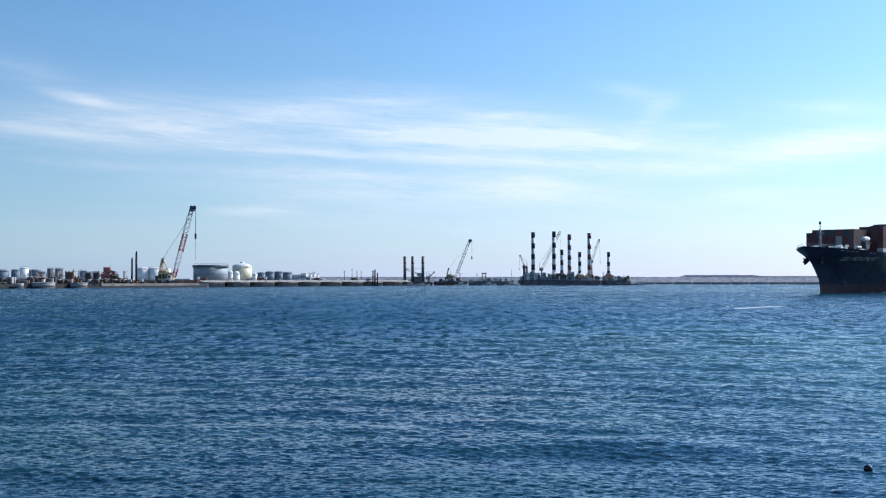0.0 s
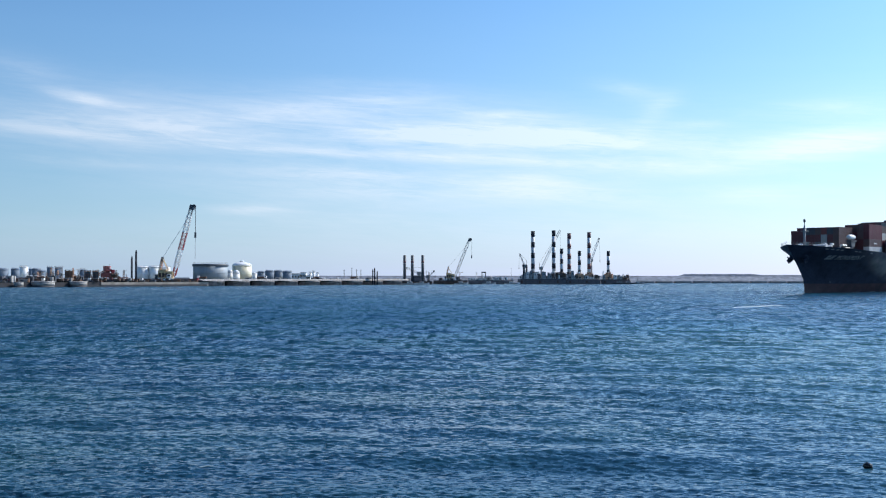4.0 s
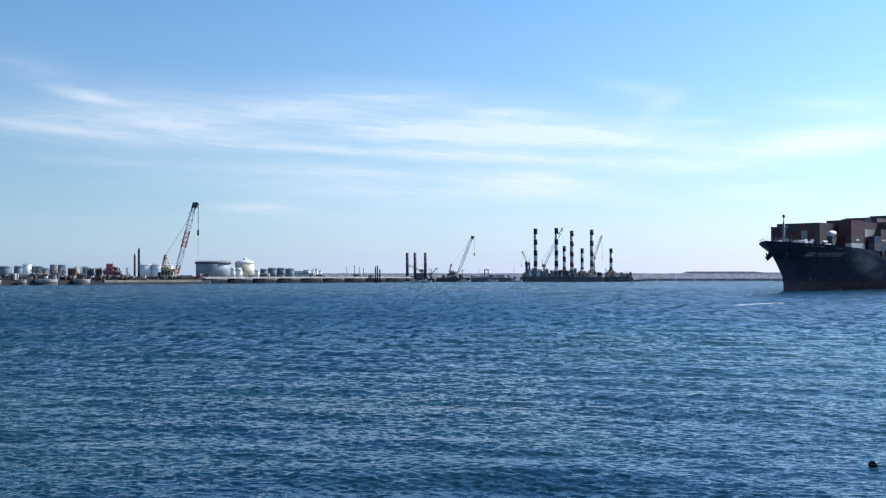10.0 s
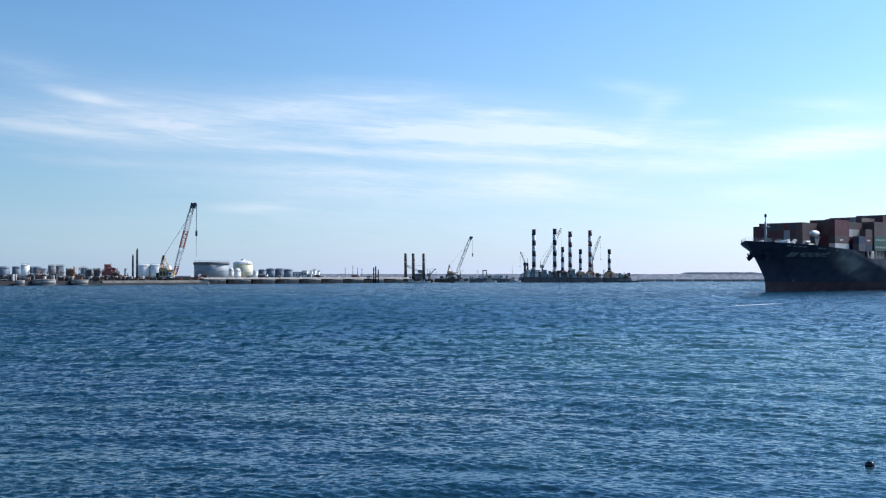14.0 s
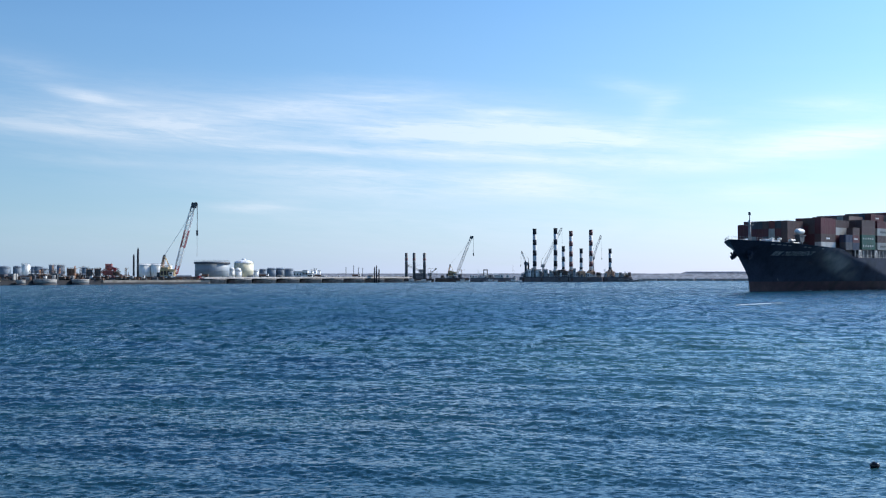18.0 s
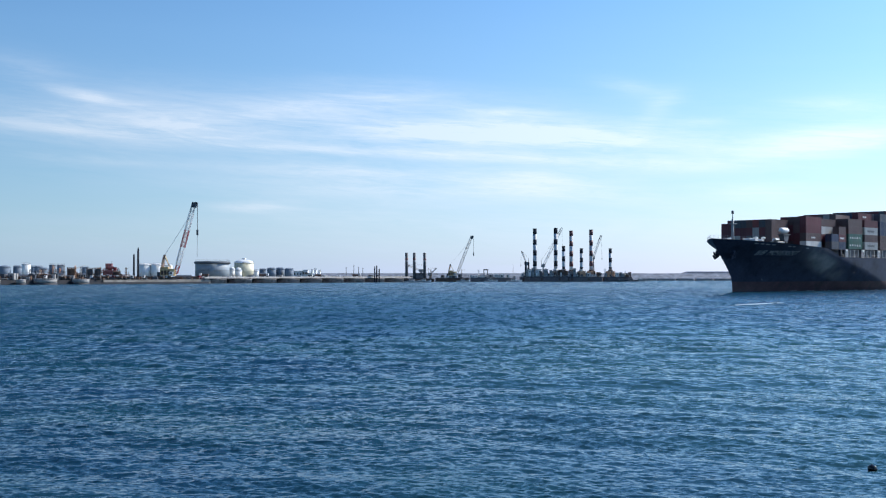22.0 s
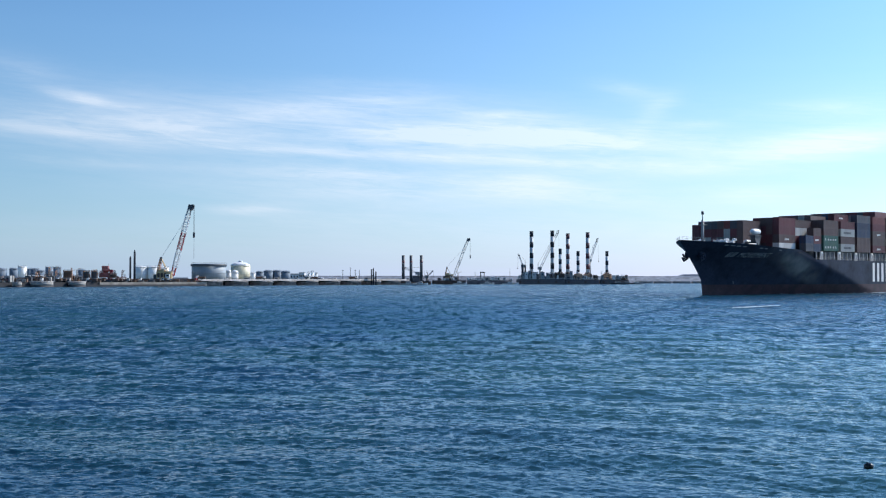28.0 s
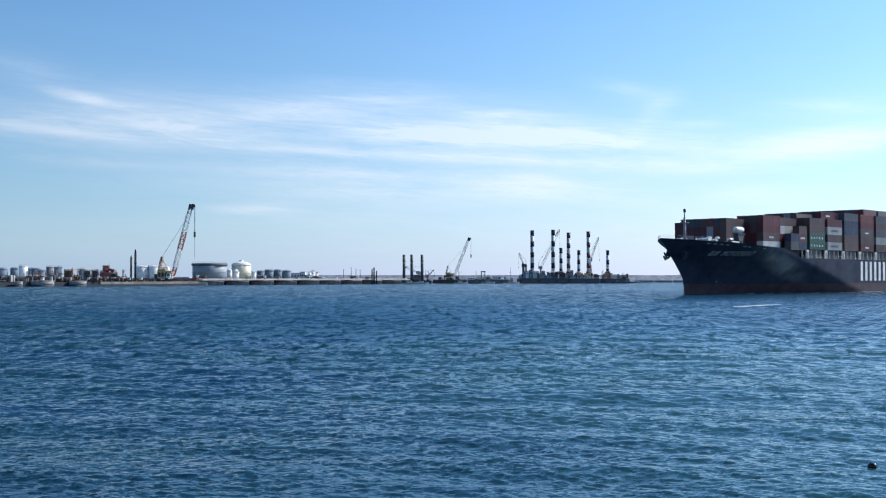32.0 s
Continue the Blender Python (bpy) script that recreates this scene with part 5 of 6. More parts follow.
def shed(px, dist, wpx, top, material, roofm, label, base=2.7, depth=10.0):
    """A long low shed with a pitched roof, a door and a row of windows."""
    x, y = at(px, dist)
    w = wpx * dist / 2000.0
    h = up(top, dist) - base
    ob = thing("shed", x, y, base, 12, label, "shed", "sheds behind the quay")
    bm = bmesh.new()
    box(bm, -w / 2, w / 2, -depth / 2, depth / 2, 0, h * 0.72)
    wall = part("wall", bm, material, ob)
    bm = bmesh.new()
    pts = [(-depth / 2 - 0.4, h * 0.72), (0, h), (depth / 2 + 0.4, h * 0.72)]
    a = [bm.verts.new((-w / 2 - 0.4, q, z)) for q, z in pts]
    b = [bm.verts.new((w / 2 + 0.4, q, z)) for q, z in pts]
    bm.faces.new(a)
    bm.faces.new(b[::-1])
    for i in range(3):
        bm.faces.new((a[i], b[i], b[(i + 1) % 3], a[(i + 1) % 3]))
    bmesh.ops.recalc_face_normals(bm, faces=bm.faces[:])
    part("roof", bm, roofm, ob)
    n = max(2, int(w / 3.5))
    for i in range(n):
        xx = -w / 2 + w * (i + 0.5) / n
        bm = bmesh.new()
        if i == n // 2:
            box(bm, xx - 1.0, xx + 1.0, -depth / 2 - 0.04, -depth / 2 - 0.004, 0, h * 0.55)
            part("door", bm, M_STEEL, wall)
        else:
            box(bm, xx - 0.6, xx + 0.6, -depth / 2 - 0.04, -depth / 2 - 0.004, h * 0.3, h * 0.55)
            part("window", bm, M_GLASS, wall)


def equipment_box(x, y, z, w, d, h, material, label):
    ob = thing("equipment_box", x, y, z, 0, label, "equipment box", "gear on decks and quay")
    bm = bmesh.new()
    bevelled(-w / 2, w / 2, -d / 2, d / 2, 0.2, h, 0.08, bm)
    part("body", bm, material, ob)
    for s in (-1, 1):
        bm = bmesh.new()
        box(bm, s * w * 0.35 - 0.12, s * w * 0.35 + 0.12, -d / 2, d / 2, 0, 0.2)
        part("skid", bm, M_STEEL, ob)
    bm = bmesh.new()
    box(bm, -w * 0.3, w * 0.1, -d / 2 - 0.04, -d / 2 - 0.004, 0.5, h * 0.8)
    part("hatch", bm, M_STEEL, ob)


def pipe_rack(x, y, z, w, h, material):
    ob = thing("pipe_rack", x, y, z, 0, "steel rack loaded with long pipes", "pipe rack", "gear on decks and quay")
    for s in (-0.4, 0.4):
        bm = bmesh.new()
        for yy in (-0.8, 0.8):
            tube(bm, (s * w, yy, 0), (s * w, yy, h), 0.12, n=6)
        tube(bm, (s * w, -0.8, 0.5), (s * w, 0.8, 0.5), 0.1, n=6)
        part("upright", bm, M_BROWN, ob)
    for k in range(4):
        bm = bmesh.new()
        tube(bm, (-w / 2, -0.45 + 0.3 * k, 0.78), (w / 2, -0.45 + 0.3 * k, 0.78), 0.17, n=8)
        part("pipe", bm, material, ob)


def small_derrick(x, y, z, h, reach, material):
    ob = thing("small_derrick", x, y, z, 0, "small lattice derrick standing among the gear", "derrick", "gear on decks and quay")
    bm = bmesh.new()
    lattice(bm, (0, 0, 0), (0, 0, h), 0.9, 0.5, 0.9, 6, 0.1)
    part("tower", bm, material, ob)
    bm = bmesh.new()
    tube(bm, (0, 0, h * 0.8), (reach, 0, h), 0.1, n=5)
    part("arm", bm, material, ob)
    bm = bmesh.new()
    bevelled(-0.9, 0.9, -0.9, 0.9, 0, 0.6, 0.08, bm)
    part("base", bm, M_STEEL, ob)


def work_truck(x, y, z, flip, material):
    ob = thing("work_truck", x, y, z, 180 if flip else 0, "small tipper truck parked on the quay", "truck", "trucks on the quay")
    bm = bmesh.new()
    bevelled(-3.2, 3.2, -1.1, 1.1, 0.7, 1.1, 0.06, bm)
    part("chassis", bm, M_STEEL, ob)
    bm = bmesh.new()
    bevelled(1.7, 3.3, -1.15, 1.15, 1.1, 2.7, 0.15, bm)
    cab = part("cab", bm, material, ob)
    bm = bmesh.new()
    box(bm, 2.1, 3.0, -1.18, -1.154, 1.9, 2.5)
    part("window", bm, M_GLASS, cab)
    bm = bmesh.new()
    bevelled(-3.2, 1.5, -1.2, 1.2, 1.1, 2.2, 0.08, bm)
    part("tipper_body", bm, M_BROWN, ob)
    for xx in (-2.3, -1.1, 2.4):
        for yy in (-1.15, 0.85):
            bm = bmesh.new()
            tube(bm, (xx, yy, 0.5), (xx, yy + 0.3, 0.5), 0.5, n=14)
            part("wheel", bm, M_BLACK, ob)


def gear():
    rng = random.Random(31)
    paints = [M_GREY, M_BROWN, M_WHITE, M_STEEL, M_BROWN, M_CONC, M_WHITE, M_BARGE]
    words = {M_GREY.name: "grey", M_BROWN.name: "rust-brown", M_WHITE.name: "white", M_STEEL.name: "black", M_BARGE.name: "dark grey", M_CONC.name: "pale concrete-coloured", M_ORANGE.name: "orange"}
    # jack-up decks
    for a, b, dist, base, n in ((919, 998, 1034, 4.5, 34), (1003, 1058, 1033, 4.2, 22), (1064, 1110, 1036, 4.2, 12), (775, 908, 998, 3.4, 26), (690, 760, 959, 2.8, 12)):
        for i in range(n):
            px = a + (b - a) * (i + 0.5 + rng.uniform(-0.3, 0.3)) / n
            x, y = at(px, dist)
            y += rng.choice((-4, -1.5, 1, 4)) if base > 4 else rng.choice((-2.5, 0, 2.5))
            p = rng.choice(paints if base != 3.4 else [M_WHITE, M_GREY, M_CONC, M_BROWN, M_WHITE])
            q = rng.random()
            if q < (0.5 if base > 4 else 0.62):
                equipment_box(x, y, base, rng.uniform(1.8, 4.2), rng.uniform(1.6, 2.4), rng.uniform(1.4, 3.2) * (1.35 if base > 4 else 1.0), p, words[p.name] + " steel equipment box on a barge deck")
            elif q < 0.8:
                pipe_rack(x, y, base, rng.uniform(4, 8), rng.uniform(1.5, 2.8), p)
            else:
                small_derrick(x, y, base, rng.uniform(4, 8), rng.uniform(-3, 3), p)
    # along the quay
    for i in range(78):
        s = 36 + 152 * (i + rng.uniform(-0.3, 0.3)) / 78
        x, y = pier(s, rng.uniform(2.5, 9))
        p = rng.choice((M_GREY, M_BROWN, M_STEEL, M_BROWN, M_CONC, M_STEEL))
        q = rng.random()
        tall = 1.6 if s < 95 else 0.7
        if q < 0.6:
            equipment_box(x, y, 2.75, rng.uniform(2, 5.5), rng.uniform(1.8, 2.6), rng.uniform(1.0, 2.6) * tall, p, words[p.name] + " steel box among the quay's gear")
        elif q < 0.75:
            pipe_rack(x, y, 2.75, rng.uniform(5, 9), rng.uniform(1.5, 2.4), p)
        elif q < 0.85 and s < 95:
            small_derrick(x, y, 2.75, rng.uniform(5, 9), rng.uniform(-3, 3), p)
        else:
            work_truck(x, y, 2.75, rng.random() < 0.5, rng.choice((M_WHITE, M_BAND, M_GREY, M_WHITE)))
    # formwork and light frames standing in the yard
    for i in range(48):
        px = 44 + 180 * (i + rng.uniform(-0.4, 0.4)) / 48
        x, y = at(px, 712 + 0.22 * max(px - 84, 0) + rng.uniform(2, 12))
        p = rng.choice((M_CREAM, M_CONC, M_BARGE, M_BROWN, M_STEEL, M_BROWN, M_STEEL))
        if i % 3 == 0:
            pipe_rack(x, y, 2.75, rng.uniform(5, 9), rng.uniform(3.0, 5.5), p)
        elif i % 3 == 1:
            small_derrick(x, y, 2.75, rng.uniform(4, 8.5), rng.uniform(-5, 5), p)
        else:
            equipment_box(x, y, 2.75, rng.uniform(1.5, 3.5), 2.0, rng.uniform(2.0, 4.6), p, words.get(p.name, "cream") + " steel box in the formwork yard")
    x, y = pier(187, 5)
    work_truck(x, y, 2.75, False, M_RED)
    for px, h, reach in ((89, 9.5, 5.5), (101, 7.5, -4.5), (128, 9.0, 6.0), (66, 6.5, 4.0)):
        x, y = at(px, 716)
        small_derrick(x, y, 2.75, h, reach, M_CREAM)
    # on the pier's deck
    for i in range(12):
        s = 200 + 190 * (i + rng.uniform(-0.3, 0.3)) / 12
        x, y = pier(s, rng.uniform(3, 9))
        if i % 3 == 0:
            work_truck(x, y, 4.25, i % 2 == 0, M_WHITE)
        else:
            equipment_box(x, y, 4.25, rng.uniform(2, 6), 2.2, rng.uniform(0.8, 1.8), rng.choice((M_WHITE, M_CONC, M_GREY)), "pale box of building material on the pier deck")


def sheds():
    dark, brown = "long dark steel shed behind the quay", "low rust-brown shed behind the quay"
    for px, dist, w, top, m, r, lab in ((10, 770, 24, 488.5, M_STEEL, M_BARGE, dark), (38, 765, 20, 489.5, M_BROWN, M_STEEL, brown), (67, 768, 26, 486.5, M_STEEL, M_GREY, "dark steel shed with a grey roof"),
                                        (98, 762, 18, 488.5, M_BROWN, M_BARGE, brown), (140, 768, 14, 487, M_STEEL, M_STEEL, dark), (215, 772, 18, 489.5, M_STEEL, M_BARGE, dark),
                                        (320, 800, 26, 490.5, M_BARGE, M_STEEL, dark), (455, 860, 18, 487, M_STEEL, M_STEEL, dark)):
        shed(px, dist, w, top, m, r, lab)


def breaking_line(px, dist, length, height, seed):
    """A low ragged crest of white water."""
    x, y = at(px, dist)
    bm = bmesh.new()
    prev = None
    for i in range(61):
        s = i / 60
        q = math.sin(math.pi * s) ** 0.8
        rag = max(0.15, 0.5 + 0.7 * noise.noise((s * 16, seed, 0)))
        h = height * q * rag
        w = 0.05 + 0.30 * q * rag
        xx, yy = (s - 0.5) * length, 19.0 * (s - 0.5) + 2.2 * noise.noise((s * 3, seed, 5))
        ring = [bm.verts.new(p) for p in ((xx, yy - 2.2 * w, -0.15), (xx, yy - w, h * 0.7 + 0.03 * q), (xx, yy + 0.3 * w, h + 0.06 * q), (xx, yy + 0.6 * w, -0.25))]
        if prev and noise.noise((s * 9, seed, 8)) > -0.42:
            for k in range(3):
                bm.faces.new((prev[k], ring[k], ring[k + 1], prev[k + 1]))
        prev = ring
    for v in [v for v in bm.verts if not v.link_faces]:
        bm.verts.remove(v)
    ob = tagged(obj("breaking_wave", bm, M_FOAM), "thin white line of breaking water", "foam", kind="stuff")
    ob.location = (x, y, 0.07)


shore()
breaking_line(1340, 227, 14.5, 0.02, 1.5)
sheds()
gear()


# ---- container ship: local +x forward, +y port, z up from the waterline; origin at the stem ----
HEAD = 46.3
SHIP_END = (79.6, 372.6)
SHIP_ROWS = [
    (0, 98.47),
    (2, 91.87),
    (4, 85.37),
    (6, 78.93),
    (8, 72.54),
    (10, 66.19),
    (12, 59.89),
    (14, 53.65),
    (16, 47.45),
    (18, 41.33),
    (20, 35.27),
    (22, 29.28),
    (24, 23.35),
    (26, 17.46),
    (28, 11.60),
    (30, 5.73),
    (32, -0.21),
]
HALF = 17.0


def stem_x(z):
    return float(np.interp(z, [-3, 0, 2.2, 5.3, 9.0, 12.8, 15.7, 18.3], [-0.6, 0.0, 0.2, 1.0, 4.4, 8.4, 11.2, 14.0]))


def sheer(x):
    """Height of the hull's top edge at x (negative aft of the stem)."""
    return float(np.interp(-x, [-14, 0, 20, 37.5, 38.5, 49.5, 400], [18.3, 17.5, 16.4, 15.6, 15.5, 12.4, 12.4]))


def half_breadth(d, f):
    """Half the breadth d metres aft of the stem at the height share f."""
    run = 101.0 + (47.0 - 101.0) * f ** 0.8
    e = 1.25 + 1.4 * f ** 3
    q = min(max(d / run, 0.0), 1.0)
    return HALF * (1 - (1 - q) ** e)


def hull_skin(zs_of, levels, stations, lend):
    bm = bmesh.new()
    grid = []
    for i in range(stations + 1):
        q = (i / stations) ** 1.7
        row = []
        for k in range(levels + 1):
            # march aft from the stem at this share of the height
            f0 = k / levels
            x_guess = stem_x(18.3 * f0)
            for _ in range(3):
                z = zs_of(x_guess - q * (lend + x_guess), f0)
                x_guess2 = stem_x(z)
                x_guess = x_guess2
            x = x_guess - q * (lend + x_guess)
            z = zs_of(x, f0)
            row.append((x, half_breadth(stem_x(z) - x, min(max(z, 0.0) / 17.0, 1.0)), z))
        grid.append(row)
    for sgn in (1, -1):
        vs = [[bm.verts.new((x, sgn * b, z)) for x, b, z in row] for row in grid]
        for i in range(stations):
            for k in range(levels):
                f = bm.faces.new((vs[i][k], vs[i + 1][k], vs[i + 1][k + 1], vs[i][k + 1]) if sgn < 0 else (vs[i][k], vs[i][k + 1], vs[i + 1][k + 1], vs[i + 1][k]))
                f.smooth = True
        if sgn > 0:
            last = vs[-1]
        else:
            for k in range(levels):
                bm.faces.new((last[k], last[k + 1], vs[-1][k + 1], vs[-1][k]))
    bmesh.ops.remove_doubles(bm, verts=bm.verts[:], dist=0.01)
    bmesh.ops.recalc_face_normals(bm, faces=bm.faces[:])
    return bm, grid


LEND = 285.0
NAME_X, NAME_Z, NAME_W, OWNER_X = -4.0, 12.75, 13.6, -98.0
BOOT = 3.5


def ship():
    ob = thing("container_ship", 0, 0, 0, 0, "large container ship with a dark navy hull and red boot-topping", "ship")
    bm, _ = hull_skin(lambda x, f: BOOT + (sheer(x) - BOOT) * f, 16, 200, LEND)
    hull = part("hull", bm, M_HULL, ob)
    bm, _ = hull_skin(lambda x, f: -3 + (BOOT + 3) * f, 6, 200, LEND)
    part("boot_topping", bm, M_BOOT, ob, "weathered red boot-topping")
    # decks
    bm = bmesh.new()
    prev = None
    for x in list(np.linspace(12.5, -37, 26)):
        z = sheer(x) - 2.2
        b = max(half_breadth(stem_x(z) - x, z / 17.0) - 0.05, 0.05)
        ring = [bm.verts.new((x, -b, z)), bm.verts.new((x, b, z))]
        if prev:
            bm.faces.new((prev[0], ring[0], ring[1], prev[1]))
        prev = ring
    part("forecastle_deck", bm, M_DECK, ob)
    bm = bmesh.new()
    prev = None
    for x in list(np.linspace(-37, -LEND + 0.2, 60)):
        z = 12.2
        b = half_breadth(stem_x(z) - x, z / 17.0) - 0.05
        ring = [bm.verts.new((x, -b, z)), bm.verts.new((x, b, z))]
        if prev:
            bm.faces.new((prev[0], ring[0], ring[1], prev[1]))
        prev = ring
    part("main_deck", bm, M_DECK, ob)
    bm = bmesh.new()
    box(bm, -38.2, -37.8, -15.6, 15.6, 12.2, 15.2)
    part("forecastle_bulkhead", bm, M_GREY, ob)
    # hatch coamings under each bay
    for i in range(len(BAYS)):
        x0, half, base = BAYS[i][0], BAYS[i][1], BAYS[i][2]
        bm = bmesh.new()
        zz = 12.2 if x0 < -40 else sheer(x0) - 2.3
        bevelled(x0 - 12.3, x0 + 0.1, -half + 2.7, half - (1.4 if i else 5.2), zz, base, 0.15, bm)
        part("hatch_coaming", bm, M_STEEL, ob)
    # lashing posts along the side
    for i in range(34):
        x = -51.0 - 3.65 * i
        wide = i % 4 == 1 or i % 4 == 2
        for sgn in (1, -1):
            bm = bmesh.new()
            y = sgn * 16.2
            bevelled(x - 0.2, x + 0.2, y - 0.25, y + 0.25, 12.2, 15.2, 0.05, bm)
            if i % 4 == 1:
                bevelled(x - 1.6, x + 0.2, y - 0.25, y + 0.25, 14.7, 15.38, 0.05, bm)
                bevelled(x - 1.6, x - 1.2, y - 0.25, y + 0.25, 12.2, 14.7, 0.05, bm)
            part("lashing_post", bm, M_WHITE if i % 4 == 1 else M_GREY, ob)
    # railings
    for lo, hi in ((-50, -160),):
        bm = bmesh.new()
        n = 56
        for i in range(n + 1):
            x = lo + (hi - lo) * i / n
            tube(bm, (x, 16.85, 12.35), (x, 16.85, 13.45), 0.035, n=4)
        for z in (12.8, 13.4):
            tube(bm, (lo, 16.85, z), (hi, 16.85, z), 0.03, n=4)
        part("side_railing", bm, M_GREY, ob)
    bm = bmesh.new()
    pts = []
    for x in np.linspace(13.2, 2.0, 10):
        z = sheer(x)
        pts.append(Vector((x, max(half_breadth(stem_x(z) - x, 1.0) - 0.25, 0.0), z)))
    for sgn in (1, -1):
        q = [Vector((p.x, sgn * p.y, p.z)) for p in pts]
        for a, b in zip(q, q[1:]):
            tube(bm, a, a + Vector((0, 0, 1.1)), 0.04, n=4)
            for h in (0.55, 1.1):
                tube(bm, a + Vector((0, 0, h)), b + Vector((0, 0, h)), 0.028, n=4)
    part("bow_railing", bm, M_GREY, ob)
    # foremast
    zd = sheer(0) - 2.2
    bm = bmesh.new()
    tube(bm, (-0.5, 0, zd), (-0.5, 0, 25.4), 0.55, 0.4, 12)
    tube(bm, (-0.5, 0, 25.4), (-0.5, 0, 27.7), 0.2, 0.12, 8)
    mast = part("foremast", bm, M_GREY, ob, "grey steel foremast")
    bm = bmesh.new()
    box(bm, -1.4, 0.5, -1.2, 1.2, 23.6, 23.8)
    tube(bm, (-0.5, -1.6, 24.6), (-0.5, 1.6, 24.6), 0.1, n=6)
    part("crosstree", bm, M_GREY, mast)
    bm = lathe([(0.3, 27.1), (0.45, 27.3), (0.45, 28.2), (0.0, 28.4)], 12, None, -0.5, 0)
    part("mast_light", bm, M_STEEL, mast)
    # anchor windlasses, fairleads, ventilators
    for sgn in (1, -1):
        bm = bmesh.new()
        tube(bm, (-4.5, sgn * 2.5, zd + 2.6), (-4.5, sgn * 6.5, zd + 2.6), 0.8, n=16)
        for yy in (2.2, 4.5, 6.8):
            box(bm, -5.4, -3.6, sgn * yy - 0.15, sgn * yy + 0.15, zd, zd + 3.4)
        tube(bm, (-8.2, sgn * 3.0, zd + 2.5), (-8.2, sgn * 7.4, zd + 2.5), 0.6, n=14)
        box(bm, -8.8, -7.6, sgn * 5.2 - 2.4, sgn * 5.2 + 2.4, zd, zd + 1.8)
        part("windlass", bm, M_WHITE, ob)
        for k in range(5):
            x = 6.5 - 5.5 * k
            z = sheer(x)
            b = half_breadth(stem_x(z - 2.2) - x, (z - 2.2) / 17) - 1.6
            bm = bmesh.new()
            for dx in (-0.55, 0.55):
                lathe([(0.32, z - 2.2), (0.32, z - 0.5), (0.45, z - 0.35), (0.0, z - 0.3)], 10, bm, x + dx, sgn * b)
            part("mooring_bitts", bm, M_WHITE, ob)
        for k in range(2):
            bm = bmesh.new()
            lathe([(0.35, zd), (0.35, zd + 3.0), (0.8, zd + 3.1), (0.8, zd + 3.7), (0.0, zd + 4.0)], 12, bm, -7.5 - 2.6 * k, sgn * (5 + 1.5 * k))
            part("ventilator", bm, M_WHITE, ob)
    # white canister on a rack, before the second bay
    rack = bmesh.new()
    vs = []
    for y in (12.4, 14.2):
        vs.append([rack.verts.new(p) for p in ((-13.2, y, 17.5), (-10.8, y, 17.5), (-9.9, y, 19.8), (-14.1, y, 19.8))])
    rack.faces.new(vs[0])
    rack.faces.new(vs[1][::-1])
    for i in range(4):
        rack.faces.new((vs[0][i], vs[1][i], vs[1][(i + 1) % 4], vs[0][(i + 1) % 4]))
    box(rack, -12.5, -11.5, 9.6, 10.6, 13.6, 18.0)
    box(rack, -12.5, -11.5, 10.6, 12.4, 17.55, 18.0)
    box(rack, -14.6, -9.4, 12.1, 14.5, 19.8, 20.1)
    r = part("canister_rack", rack, M_STEEL, ob)
    bm = bmesh.new()
    n = 14
    prev = None
    for i in range(13):
        s = i / 12
        rr = 1.05 * (1 - abs(2 * s - 1) ** 4) ** 0.5 if 0 < s < 1 else 0.05
        ring = [bm.verts.new((-12.0 - 3.0 + 6.0 * s, 13.3 + rr * math.cos(2 * math.pi * k / n), 21.3 + rr * math.sin(2 * math.pi * k / n))) for k in range(n)]
        if prev:
            for k in range(n):
                bm.faces.new((prev[k], prev[(k + 1) % n], ring[(k + 1) % n], ring[k])).smooth = True
        prev = ring
    bmesh.ops.recalc_face_normals(bm, faces=bm.faces[:])
    part("canister", bm, M_WHITE, r, "glossy white rounded canister")
    # low winch housings and a platform by the bulwark
    for x0, x1, y0, y1, h in ((-12.0, -18.0, 7.9, 10.3, 5.2), (-4.5, -8.4, 0.4, 2.0, 3.2)):
        bm = bmesh.new()
        z = sheer(x0) - 2.3
        bevelled(x1, x0, y0, y1, z, z + h * 0.6, 0.2, bm)
        wh = part("winch_housing", bm, M_GREY, ob, "grey winch housing with drums")
        for k in range(3):
            bm = bmesh.new()
            xx = x1 + (x0 - x1) * (k + 0.5) / 3
            tube(bm, (xx - 0.9, y1 - 0.9, z + h * 0.6 + 0.5), (xx + 0.9, y1 - 0.9, z + h * 0.6 + 0.5), 0.62, n=14)
            part("drum", bm, M_WHITE, wh)
    bm = bmesh.new()
    for a, b in (((-18.2, 11.6, 15.0), (-16.6, 11.6, 20.2)), ((-15.0, 11.6, 15.0), (-16.6, 11.6, 20.2))):
        tube(bm, a, b, 0.16, n=6)
    part("stores_davit", bm, M_WHITE, ob)
    # anchors in their bolsters
    for sgn in (1, -1):
        z = 13.6
        x = 4.6
        b = half_breadth(stem_x(z) - x, z / 17)
        bm = bmesh.new()
        lathe([(1.1, -0.4), (1.3, 0.4), (1.0, 1.1), (0.5, 1.2)], 14, bm)
        bmesh.ops.transform(bm, matrix=Matrix.Translation((x, sgn * (b - 0.3), z)) @ Euler((sgn * -1.2, 0.7, 0)).to_matrix().to_4x4(), verts=bm.verts[:])
        part("anchor_bolster", bm, M_HULL, ob)
        bm = bmesh.new()
        m = Matrix.Translation((x + 0.8, sgn * (b + 0.9), z - 0.8)) @ Euler((sgn * -0.35, 0.35, 0)).to_matrix().to_4x4()
        box(bm, -0.22, 0.22, -0.22, 0.22, -0.9, 1.2, m)
        box(bm, -1.3, 1.3, -0.3, 0.3, -1.3, -0.8, m)
        box(bm, -1.4, -0.95, -0.27, 0.27, -0.9, 0.3, m)
